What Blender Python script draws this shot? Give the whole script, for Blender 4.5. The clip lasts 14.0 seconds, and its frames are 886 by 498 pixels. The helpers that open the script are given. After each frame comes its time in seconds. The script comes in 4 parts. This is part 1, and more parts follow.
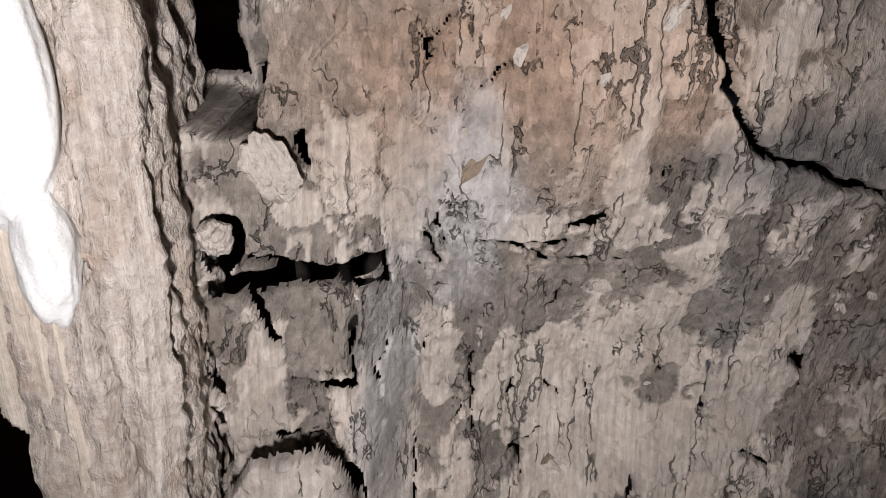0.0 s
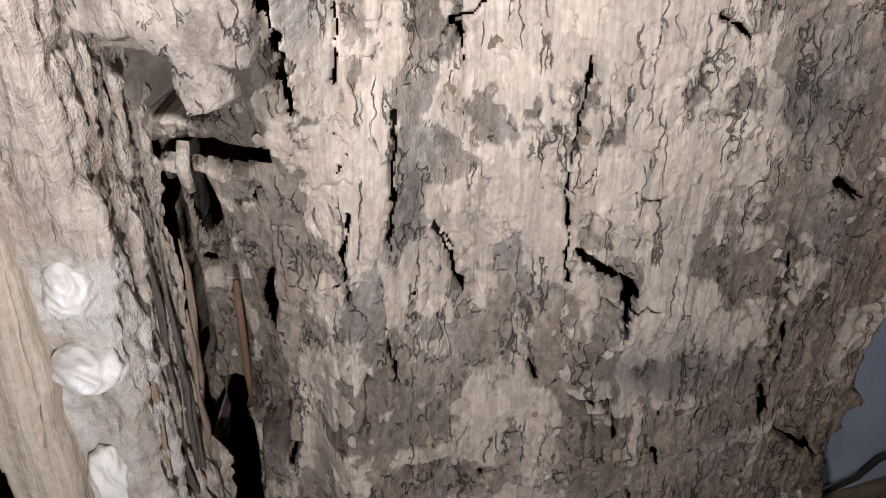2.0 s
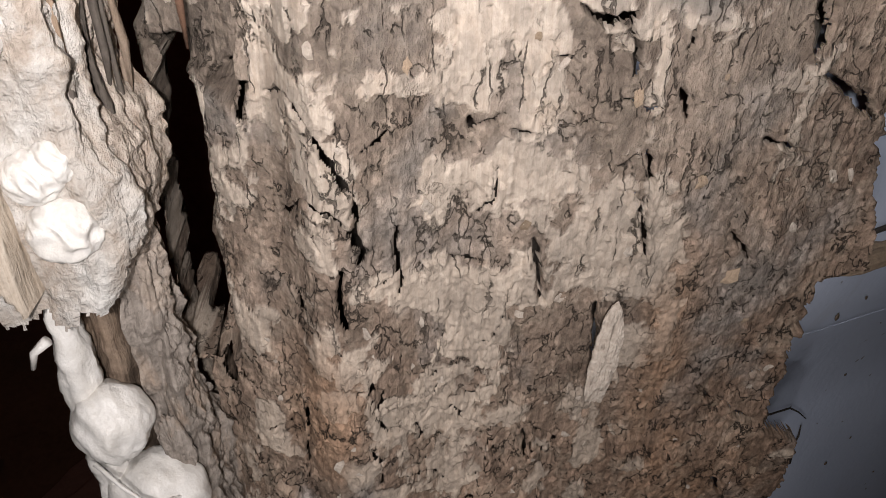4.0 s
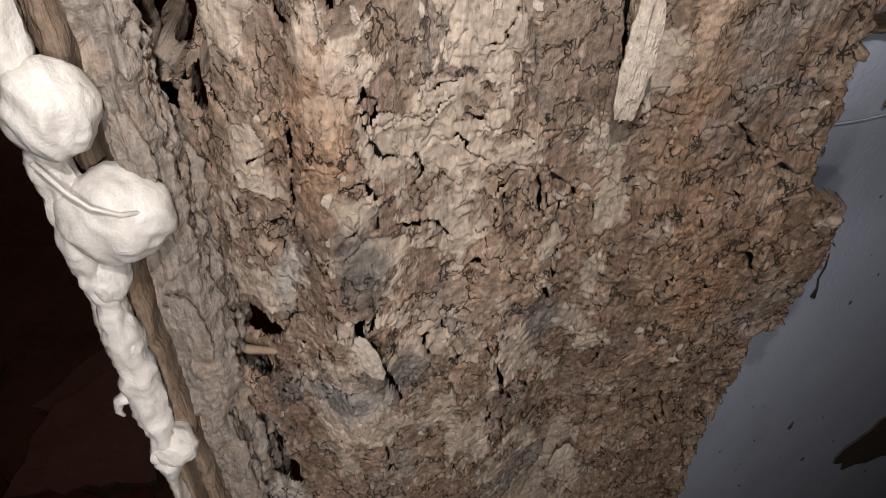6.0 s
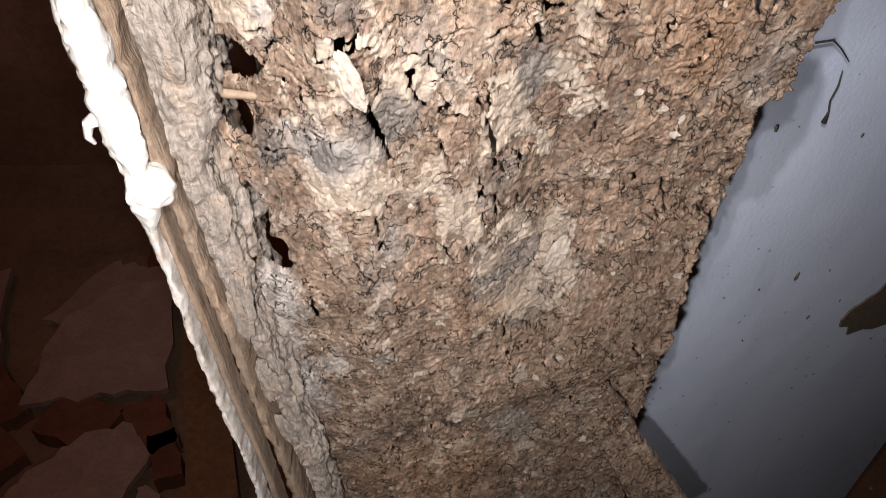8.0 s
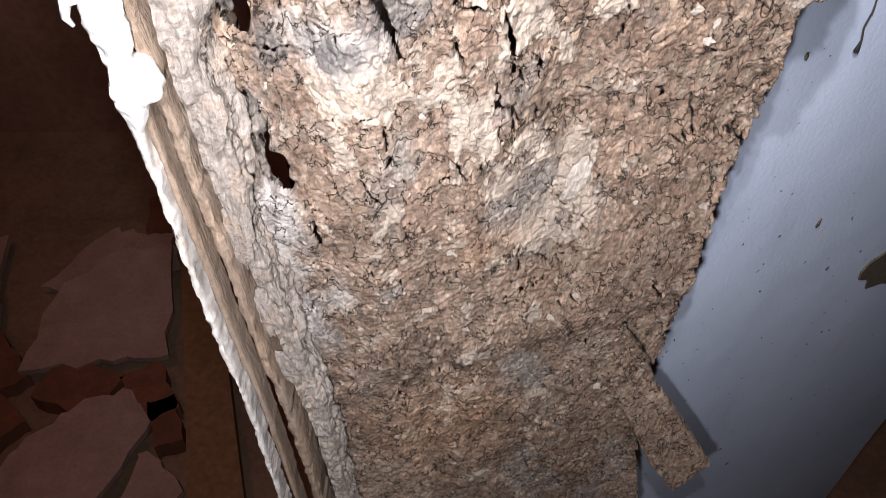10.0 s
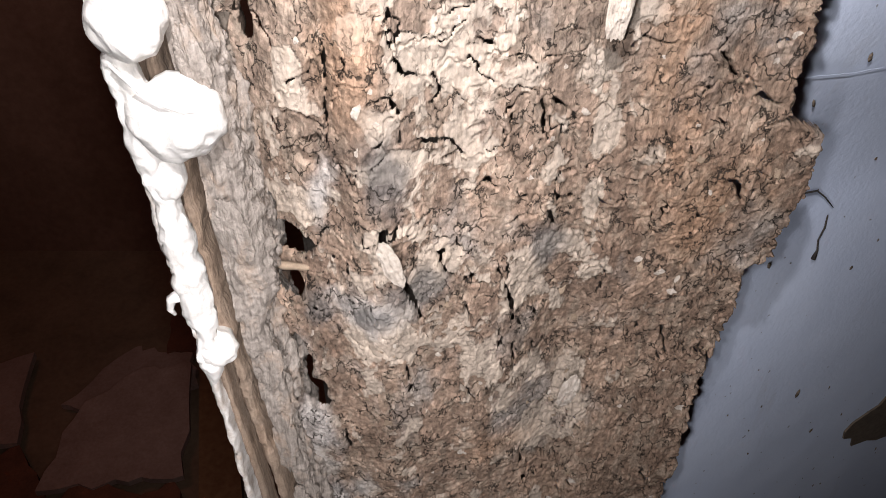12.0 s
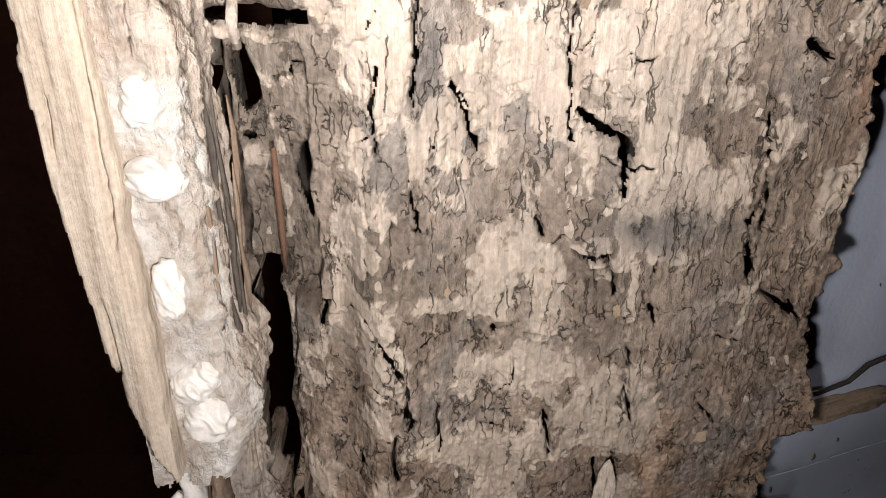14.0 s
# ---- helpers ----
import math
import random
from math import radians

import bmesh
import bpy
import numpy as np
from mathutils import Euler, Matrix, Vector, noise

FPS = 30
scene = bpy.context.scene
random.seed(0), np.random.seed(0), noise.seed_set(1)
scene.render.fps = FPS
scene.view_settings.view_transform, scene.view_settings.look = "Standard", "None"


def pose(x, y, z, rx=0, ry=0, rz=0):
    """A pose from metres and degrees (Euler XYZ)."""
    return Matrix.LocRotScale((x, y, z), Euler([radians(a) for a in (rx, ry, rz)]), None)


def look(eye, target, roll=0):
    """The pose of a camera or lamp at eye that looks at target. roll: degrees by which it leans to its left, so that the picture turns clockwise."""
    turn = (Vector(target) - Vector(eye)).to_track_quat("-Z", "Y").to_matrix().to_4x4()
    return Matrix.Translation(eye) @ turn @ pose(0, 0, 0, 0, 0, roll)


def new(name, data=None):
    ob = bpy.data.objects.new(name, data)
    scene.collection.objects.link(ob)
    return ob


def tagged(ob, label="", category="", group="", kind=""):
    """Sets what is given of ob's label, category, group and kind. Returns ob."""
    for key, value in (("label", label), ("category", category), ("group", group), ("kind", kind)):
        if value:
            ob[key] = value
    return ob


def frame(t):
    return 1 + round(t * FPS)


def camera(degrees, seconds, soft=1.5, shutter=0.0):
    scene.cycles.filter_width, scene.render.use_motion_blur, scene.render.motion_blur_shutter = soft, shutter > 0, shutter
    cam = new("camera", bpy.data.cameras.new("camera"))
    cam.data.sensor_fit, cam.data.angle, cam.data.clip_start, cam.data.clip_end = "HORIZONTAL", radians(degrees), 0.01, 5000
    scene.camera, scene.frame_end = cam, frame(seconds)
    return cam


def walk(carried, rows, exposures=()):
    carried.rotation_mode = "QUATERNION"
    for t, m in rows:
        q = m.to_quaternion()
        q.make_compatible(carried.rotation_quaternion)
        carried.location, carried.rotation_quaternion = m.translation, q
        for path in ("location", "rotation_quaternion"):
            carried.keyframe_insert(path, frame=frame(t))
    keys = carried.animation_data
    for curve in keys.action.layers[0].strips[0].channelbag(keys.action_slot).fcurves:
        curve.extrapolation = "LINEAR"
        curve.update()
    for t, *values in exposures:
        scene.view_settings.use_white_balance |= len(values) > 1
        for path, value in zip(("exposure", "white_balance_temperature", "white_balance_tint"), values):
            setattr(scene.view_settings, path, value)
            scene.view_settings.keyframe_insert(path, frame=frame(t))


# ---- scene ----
cam = camera(58.1, 14.0, soft=0.9, shutter=0.0)
METRES, EYE, TILT, LEAN, TURN = 0.6, 1.45, -22.0, 0.0, 0.0
ROWS = [
    (0.0, 0.0, 0.0, 0.0, 0.0, 0.0, -0.0),
    (0.5, 0.0007, 0.0097, -0.0435, -0.52, -1.03, -0.31),
    (1.0, 0.0102, 0.0213, -0.081, -0.82, -2.95, -0.4),
    (1.5, 0.0152, 0.0303, -0.1155, -0.85, -4.35, -0.84),
    (2.0, 0.0235, 0.0482, -0.1476, -0.84, -5.88, -0.52),
    (2.5, 0.0264, 0.0511, -0.1726, -0.64, -7.07, -0.72),
    (3.0, 0.0246, 0.0674, -0.2081, -0.69, -8.92, -0.79),
    (3.5, 0.0225, 0.0881, -0.2423, -0.85, -11.17, -0.88),
    (4.0, 0.0291, 0.1055, -0.2749, -1.51, -13.03, -0.59),
    (6.5, 0.0303, 0.1369, -0.4065, -1.37, -19.93, -0.23),
    (7.0, 0.0397, 0.1288, -0.4346, -1.35, -21.17, 0.31),
    (7.5, 0.0479, 0.1273, -0.4622, -1.29, -22.13, 0.14),
    (8.0, 0.0416, 0.1199, -0.4871, -0.87, -23.12, 0.0),
    (8.5, 0.0316, 0.131, -0.5091, -0.68, -24.17, -0.63),
    (9.0, 0.0299, 0.1448, -0.5421, -1.35, -25.51, -0.65),
    (11.5, 0.0423, 0.1002, -0.4652, 0.52, -20.35, 0.6),
    (12.0, 0.0333, 0.0734, -0.4186, 0.19, -17.47, -0.16),
    (12.5, 0.0348, 0.0456, -0.3589, 0.33, -14.0, 0.01),
    (13.0, 0.0389, 0.0377, -0.3119, 0.48, -11.46, 0.04),
    (13.5, 0.0298, 0.0051, -0.2694, 1.04, -9.1, -0.46),
    (14.0, 0.0211, -0.0004, -0.214, -0.01, -5.36, -0.24),
]
EXPOSURES = [
    (0, -1.31, 6250, 10),
    (0.5, -1.06, 6180, 10),
    (1, -0.74, 6100, 10),
    (1.5, -0.51, 6220, 10),
    (2, -0.28, 6350, 10),
    (2.5, -0.06, 6500, 10),
    (3, 0.19, 6650, 10),
    (3.5, 0.57, 6680, 10),
    (4, 0.88, 6700, 10),
    (6.5, 1.59, 7000, 10),
    (7, 2.05, 7030, 10),
    (7.5, 2.63, 6940, 10),
    (8, 2.96, 6800, 10),
    (8.5, 3.25, 6560, 10),
    (9, 3.51, 6310, 10),
    (11.5, 3.11, 6190, 10),
    (12, 2.54, 6440, 10),
    (12.5, 1.97, 6700, 10),
    (13, 1.54, 6780, 10),
    (13.5, 1.13, 6870, 10),
    (14, 0.62, 6880, 10),
]
walk(cam, [(t, pose(0, 0, EYE, TILT, LEAN, TURN) @ pose(METRES * x, METRES * y, METRES * z, 90 + pitch, roll, yaw)) for t, x, y, z, yaw, pitch, roll in ROWS], EXPOSURES)

# ---- light: the torch that is carried down along the frame, and a dim warm fill added in the room ----
world = bpy.data.worlds.new("world")
scene.world = world
world.use_nodes = True
world.node_tree.nodes["Background"].inputs[0].default_value = (0.9, 0.5, 0.38, 1)
world.node_tree.nodes["Background"].inputs[1].default_value = 0.0015


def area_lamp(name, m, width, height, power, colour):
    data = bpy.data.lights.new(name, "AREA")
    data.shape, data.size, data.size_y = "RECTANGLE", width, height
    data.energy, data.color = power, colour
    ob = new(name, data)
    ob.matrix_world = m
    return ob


def torch(name, x, y, z, pitch, power, cone):
    """One stop of the hand torch on its way down."""
    data = bpy.data.lights.new(name, "SPOT")
    data.energy, data.color, data.shadow_soft_size = power, (1.0, 0.965, 0.985), 0.004
    data.spot_size, data.spot_blend = radians(cone), 1.0
    ob = new(name, data)
    ob.matrix_world = pose(x, y, z, 90 + pitch, 0, -3)


torch("torch_light", -0.010, -0.020, 1.425, 2, 4.71, 115)
torch("torch_light", 0.014, -0.028, 1.290, -12, 1.85, 115)
torch("torch_light", 0.014, -0.038, 1.190, -44, 0.50, 115)
torch("torch_light", 0.012, -0.055, 1.090, -56, 0.64, 125)
# Unseen fill, added to lift the rubble and back wall out of black.
area_lamp("room_fill", look((-1.0, 0.7, 1.95), (-0.95, 0.9, -0.4)), 0.4, 0.4, 0.23, (1.0, 0.38, 0.26))


# ---- materials ----
class Nodes:
    """A small helper to write node materials."""

    def __init__(self, name):
        self.mat = bpy.data.materials.new(name)
        self.mat.use_nodes = True
        self.tree = self.mat.node_tree
        self.bsdf = self.tree.nodes["Principled BSDF"]
        self.pos = self.make("ShaderNodeNewGeometry").outputs["Position"]

    def make(self, kind):
        return self.tree.nodes.new(kind)

    def link(self, a, b):
        if isinstance(a, (int, float, tuple)):
            b.default_value = a
        else:
            self.tree.links.new(a, b)

    def stretch(self, x, y, z):
        n = self.make("ShaderNodeVectorMath")
        n.operation = "MULTIPLY"
        self.link(self.pos, n.inputs[0])
        n.inputs[1].default_value = (x, y, z)
        return n.outputs[0]

    def noise(self, vector, scale=1.0, detail=4.0, rough=0.6, warp=0.0):
        n = self.make("ShaderNodeTexNoise")
        self.link(vector, n.inputs["Vector"])
        n.inputs["Scale"].default_value, n.inputs["Detail"].default_value = scale, detail
        n.inputs["Roughness"].default_value, n.inputs["Distortion"].default_value = rough, warp
        return n.outputs["Fac"]

    def span(self, value, low, high, a=0.0, b=1.0):
        n = self.make("ShaderNodeMapRange")
        self.link(value, n.inputs[0])
        for k, v in enumerate((low, high, a, b)):
            n.inputs[k + 1].default_value = v
        return n.outputs[0]

    def mix(self, factor, a, b, how="MIX"):
        n = self.make("ShaderNodeMix")
        n.data_type, n.blend_type = "RGBA", how
        self.link(factor, n.inputs["Factor"])
        self.link((*a, 1.0) if isinstance(a, tuple) and len(a) == 3 else a, n.inputs["A"])
        self.link((*b, 1.0) if isinstance(b, tuple) and len(b) == 3 else b, n.inputs["B"])
        return n.outputs["Result"]

    def maths(self, how, a, b):
        n = self.make("ShaderNodeMath")
        n.operation = how
        self.link(a, n.inputs[0])
        self.link(b, n.inputs[1])
        n.inputs[2].default_value = 1.0
        return n.outputs[0]

    def attribute(self, name):
        n = self.make("ShaderNodeAttribute")
        n.attribute_name = name
        return n.outputs["Fac"]

    def random(self):
        return self.make("ShaderNodeObjectInfo").outputs["Random"]

    def bump(self, height, metres, strength=1.0):
        n = self.make("ShaderNodeBump")
        n.inputs["Strength"].default_value, n.inputs["Distance"].default_value = strength, metres
        self.link(height, n.inputs["Height"])
        self.link(n.outputs[0], self.bsdf.inputs["Normal"])

    def done(self, colour, rough=0.9, spec=0.2):
        self.link((*colour, 1.0) if isinstance(colour, tuple) else colour, self.bsdf.inputs["Base Color"])
        self.link(rough, self.bsdf.inputs["Roughness"])
        self.bsdf.inputs["Specular IOR Level"].default_value = spec
        return self.mat


def crust_material():
    k = Nodes("eaten wood and mud")
    mud, skin = k.attribute("mud"), k.attribute("pale")
    warp = k.make("ShaderNodeTexNoise")
    k.link(k.stretch(1, 1, 0.7), warp.inputs["Vector"])
    warp.inputs["Scale"].default_value, warp.inputs["Detail"].default_value = 260, 4

    def warped(x, z, amount):
        n = k.make("ShaderNodeVectorMath")
        n.operation = "MULTIPLY_ADD"
        k.link(warp.outputs["Color"], n.inputs[0])
        n.inputs[1].default_value = (amount, amount, amount)
        k.link(k.stretch(x, 0.15 * x, z), n.inputs[2])
        return n.outputs[0]

    def voronoi(vector, feature, output):
        n = k.make("ShaderNodeTexVoronoi")
        n.feature = feature
        k.link(vector, n.inputs["Vector"])
        n.inputs["Scale"].default_value = 1.0
        return n.outputs[output]

    grit = k.noise(k.stretch(1, 0.3, 0.75), 520, 4, 0.7)
    fibre = k.noise(k.stretch(1, 0.12, 0.06), 1000, 4, 0.65)
    stain = k.noise(k.stretch(1, 1, 0.55), 34, 5, 0.6, 0.6)
    blot = k.noise(k.stretch(1, 1, 0.6), 95, 5, 0.65, 1.2)
    # Flakes of one to three millimetres, each of its own tone and height.
    flake = k.span(voronoi(warped(640, 380, 1.5), "F1", "Color"), 0, 1)
    scale = k.span(voronoi(warped(250, 140, 1.5), "F1", "Color"), 0, 1)
    # Hairline splits: a net in the mud, long upright ones in the wood skin.
    net = voronoi(warped(150, 95, 1.3), "DISTANCE_TO_EDGE", "Distance")
    split = voronoi(warped(230, 22, 1.0), "DISTANCE_TO_EDGE", "Distance")
    net = k.maths("MULTIPLY", k.span(net, 0.040, 0.012), k.span(k.maths("ADD", k.noise(k.stretch(1, 0.2, 1), 110, 3, 0.6), k.maths("MULTIPLY", mud, 0.07)), 0.545, 0.60))
    split = k.maths("MULTIPLY", k.span(split, 0.045, 0.015), k.span(k.noise(k.stretch(1, 0.2, 0.4), 120, 3, 0.6), 0.52, 0.59))
    split = k.maths("MULTIPLY", split, k.span(mud, 0.85, 0.45))
    net = k.maths("MULTIPLY", net, k.span(skin, 0, 1, 1.0, 0.25))
    line = k.maths("MAXIMUM", net, split)

    bare = k.mix(k.span(stain, 0.35, 0.65), (0.150, 0.127, 0.106), (0.265, 0.224, 0.186))
    brown = k.mix(k.span(stain, 0.35, 0.68), (0.150, 0.100, 0.072), (0.280, 0.194, 0.140))
    brown = k.mix(k.span(blot, 0.48, 0.64, 0.0, 0.6), brown, (0.33, 0.262, 0.200))
    colour = k.mix(mud, bare, brown)
    rust = k.noise(k.stretch(1, 1, 0.4), 26, 4, 0.6, 0.4)
    colour = k.mix(k.span(rust, 0.58, 0.72, 0.0, 0.28), colour, (0.28, 0.185, 0.122))
    grey = k.noise(k.stretch(1, 1, 0.7), 22, 4, 0.6, 0.3)
    colour = k.mix(k.span(grey, 0.54, 0.66, 0.0, 0.6), colour, (0.235, 0.218, 0.200))
    smooth_skin = k.mix(k.span(fibre, 0.32, 0.68), (0.330, 0.278, 0.230), (0.470, 0.410, 0.350))
    smooth_skin = k.mix(k.span(blot, 0.52, 0.68, 0, 0.5), smooth_skin, (0.40, 0.315, 0.245))
    smooth_skin = k.mix(k.maths("MULTIPLY", mud, 0.85), smooth_skin, (0.325, 0.262, 0.205))
    colour = k.mix(skin, colour, smooth_skin)
    colour = k.mix(k.span(k.attribute("rust"), 0, 1, 0, 0.70), colour, (0.30, 0.182, 0.112))
    colour = k.mix(k.span(k.attribute("lime"), 0, 1, 0, 0.75), colour, k.mix(k.span(blot, 0.4, 0.6), (0.25, 0.235, 0.222), (0.38, 0.36, 0.34)))
    colour = k.mix(k.span(k.attribute("dark_patch"), 0, 1, 0, 0.75), colour, (0.10, 0.094, 0.09))
    # Splits painted near black, standing for the shade inside them.
    colour = k.mix(k.maths("MULTIPLY", line, k.span(mud, 0.2, 0.9, 0.70, 0.92)), colour, (0.030, 0.024, 0.019))

    rough_part = k.maths("MULTIPLY", k.span(skin, 0, 1, 1.0, 0.48), k.span(mud, 0.2, 0.9, 0.90, 1.35))
    def swing(value, amount):
        return k.maths("MULTIPLY_ADD", k.maths("MULTIPLY", k.span(value, 0, 1, -amount, amount), rough_part), 1.0)
    shade = k.maths("MULTIPLY", k.span(k.attribute("tone"), 0, 1, 0.80, 1.18), swing(flake, 0.24))
    shade = k.maths("MULTIPLY", shade, swing(scale, 0.16))
    shade = k.maths("MULTIPLY", shade, swing(k.span(grit, 0.30, 0.70), 0.28))
    n = k.make("ShaderNodeVectorMath")
    n.operation = "SCALE"
    k.link(colour, n.inputs[0])
    k.link(shade, n.inputs["Scale"])
    height = k.maths("ADD", k.maths("MULTIPLY", grit, 0.9), k.maths("MULTIPLY", fibre, 0.30))
    height = k.maths("ADD", height, k.maths("ADD", k.maths("MULTIPLY", flake, 0.38), k.maths("MULTIPLY", scale, 0.30)))
    height = k.maths("SUBTRACT", k.maths("MULTIPLY", height, k.span(skin, 0, 1, 1.0, 0.55)), k.maths("MULTIPLY", line, 0.8))
    k.bump(height, 0.0013, 1.0)
    return k.done(n.outputs[0], 0.92, 0.15)


def grain_material(name, dark, light, across=700.0, along=0.035, rough=0.85, relief=0.0006, stain=None):
    """Wood whose grain runs upright."""
    k = Nodes(name)
    fibre = k.noise(k.stretch(1, 1, along), across, 4, 0.65)
    cloud = k.noise(k.stretch(1, 1, 0.4), 45, 4, 0.6, 0.5)
    grit = k.noise(k.pos, 600, 3, 0.6)
    colour = k.mix(k.span(fibre, 0.28, 0.72), dark, light)
    if stain:
        colour = k.mix(k.span(cloud, 0.45, 0.65, 0.0, 0.8), colour, stain)
    colour = k.mix(0.6, colour, k.mix(k.span(grit, 0.3, 0.7), (0.35, 0.35, 0.35), (0.72, 0.72, 0.72)), "SOFT_LIGHT")
    k.bump(k.maths("ADD", fibre, k.maths("MULTIPLY", grit, 0.5)), relief, 0.9)
    return k.done(colour, rough, 0.2)


def plaster_material(name, dark, light):
    k = Nodes(name)
    cloud = k.noise(k.stretch(1, 1, 0.6), 70, 5, 0.65, 0.8)
    grit = k.noise(k.pos, 480, 4, 0.7)
    fibre = k.noise(k.stretch(1, 0.4, 0.10), 700, 4, 0.7, 0.6)
    wood = k.mix(k.span(fibre, 0.3, 0.7), dark, light)
    wood = k.mix(k.span(cloud, 0.52, 0.66, 0, 0.8), wood, (0.33, 0.25, 0.19))
    white = k.mix(k.span(cloud, 0.36, 0.62), (0.54, 0.52, 0.49), (0.36, 0.305, 0.255))
    edge = k.span(k.maths("ADD", k.attribute("white"), k.span(cloud, 0.3, 0.7, -0.45, 0.45)), 0.4, 0.6)
    colour = k.mix(edge, wood, white)
    colour = k.mix(0.7, colour, k.mix(k.span(grit, 0.3, 0.7), (0.3, 0.3, 0.3), (0.75, 0.75, 0.75)), "SOFT_LIGHT")
    k.bump(k.maths("ADD", grit, k.maths("MULTIPLY", fibre, 0.5)), 0.0013, 1.0)
    return k.done(colour, 0.85, 0.25)


def wall_material():
    k = Nodes("pale blue painted wall")
    cloud = k.noise(k.pos, 9, 5, 0.6)
    streak = k.noise(k.stretch(1, 1, 0.15), 60, 4, 0.6)
    speck = k.noise(k.pos, 160, 2, 0.5)
    colour = k.mix(k.span(cloud, 0.3, 0.7), (0.53, 0.595, 0.74), (0.61, 0.675, 0.81))
    colour = k.mix(k.span(streak, 0.60, 0.75, 0, 0.25), colour, (0.42, 0.43, 0.46))
    colour = k.mix(k.span(speck, 0.73, 0.76, 0, 0.7), colour, (0.16, 0.14, 0.13))
    k.bump(k.noise(k.pos, 350, 4, 0.6), 0.0006, 0.5)
    return k.done(colour, 0.6, 0.35)


def plain_material(name, a, b, scale=30.0, rough=0.8, relief=0.0005, spec=0.2, vary=0.0):
    k = Nodes(name)
    cloud = k.noise(k.pos, scale, 5, 0.62, 0.3)
    fine = k.noise(k.pos, scale * 11, 3, 0.6)
    colour = k.mix(k.span(cloud, 0.3, 0.7), a, b)
    colour = k.mix(0.5, colour, k.mix(k.span(fine, 0.3, 0.7), (0.36, 0.36, 0.36), (0.66, 0.66, 0.66)), "SOFT_LIGHT")
    if vary:
        n = k.make("ShaderNodeVectorMath")
        n.operation = "SCALE"
        k.link(colour, n.inputs[0])
        k.link(k.span(k.random(), 0, 1, 1 - vary, 1 + vary), n.inputs["Scale"])
        colour = n.outputs[0]
    k.bump(k.maths("ADD", cloud, k.maths("MULTIPLY", fine, 0.4)), relief, 0.8)
    return k.done(colour, rough, spec)


CRUST = crust_material()
PLASTER = plaster_material("white filler over wood", (0.25, 0.205, 0.168), (0.52, 0.45, 0.385))
GREY_RIB = plaster_material("grey mud over rotten wood", (0.165, 0.140, 0.118), (0.345, 0.300, 0.262))
PLANK = grain_material("pale raw wood", (0.36, 0.29, 0.225), (0.60, 0.52, 0.43), 420, 0.07, 0.8, 0.0009, (0.46, 0.38, 0.30))
STRIP = grain_material("brown raw wood", (0.12, 0.08, 0.055), (0.32, 0.235, 0.17), 700, 0.03, 0.8, 0.0010, (0.22, 0.17, 0.13))
WHITE_EDGE = plain_material("chipped white paint", (0.70, 0.68, 0.65), (0.36, 0.30, 0.25), 210, 0.55, 0.0006, 0.4)
FOAM = plain_material("cured white foam", (0.75, 0.73, 0.70), (0.63, 0.60, 0.555), 110, 0.42, 0.0007, 0.45)
CHIP = grain_material("pale wood chips", (0.28, 0.235, 0.195), (0.47, 0.41, 0.35), 500, 0.6, 0.9, 0.0014, (0.40, 0.345, 0.29))
MUD_CHIP = plain_material("dry mud crumbs", (0.30, 0.225, 0.16), (0.19, 0.145, 0.105), 300, 0.95, 0.0009, 0.1, 0.3)
DARK_WOOD = grain_material("dark wood and core shade", (0.055, 0.046, 0.039), (0.115, 0.098, 0.083), 500, 0.04, 0.9, 0.0008)
WALL = wall_material()
ROOM = plain_material("dull brown room wall", (0.20, 0.098, 0.064), (0.26, 0.13, 0.088), 5, 0.85)
FLOOR = plain_material("dusty brown floor", (0.20, 0.125, 0.08), (0.30, 0.185, 0.12), 7, 0.8)
BOARD = plain_material("pinkish broken board", (0.46, 0.30, 0.25), (0.34, 0.21, 0.17), 12, 0.8, 0.0005, 0.2, 0.12)
RUST = plain_material("rusty brown wood", (0.165, 0.092, 0.060), (0.12, 0.070, 0.048), 150, 0.85, 0.0008)
BRICK = plain_material("dull red rubble", (0.25, 0.10, 0.06), (0.16, 0.07, 0.045), 20, 0.9, 0.001, 0.1, 0.2)
TIMBER = grain_material("brown timber", (0.20, 0.10, 0.05), (0.32, 0.17, 0.085), 60, 0.08, 0.7)
STAIN = plain_material("dark mud stain", (0.085, 0.065, 0.05), (0.15, 0.115, 0.085), 200, 0.95, 0.001)
HAIR = plain_material("dark root fibre", (0.035, 0.03, 0.028), (0.06, 0.05, 0.045), 200, 0.8)


# ---- building helpers ----
def hashed(i, j, seed):
    h = (i * 374761393 + j * 668265263 + seed * 974634777) & 0xFFFFFFFF
    h = ((h ^ (h >> 13)) * 1274126177) & 0xFFFFFFFF
    h = ((h ^ (h >> 16)) * 2246822519) & 0xFFFFFFFF
    return ((h ^ (h >> 15)) & 0xFFFFFF) / 16777215.0


def value_noise(u, v, seed):
    i, j = np.floor(u).astype(np.int64), np.floor(v).astype(np.int64)
    a, b = u - i, v - j
    a, b = a * a * (3 - 2 * a), b * b * (3 - 2 * b)
    low = hashed(i, j, seed) * (1 - a) + hashed(i + 1, j, seed) * a
    high = hashed(i, j + 1, seed) * (1 - a) + hashed(i + 1, j + 1, seed) * a
    return (low * (1 - b) + high * b) * 2 - 1


def fbm(u, v, seed, octaves=4, gain=0.5):
    total, size, norm = 0.0, 1.0, 0.0
    for k in range(octaves):
        total = total + size * value_noise(u * 2 ** k + 17.3 * k, v * 2 ** k - 9.1 * k, seed + 31 * k)
        norm, size = norm + size, size * gain
    return total / norm


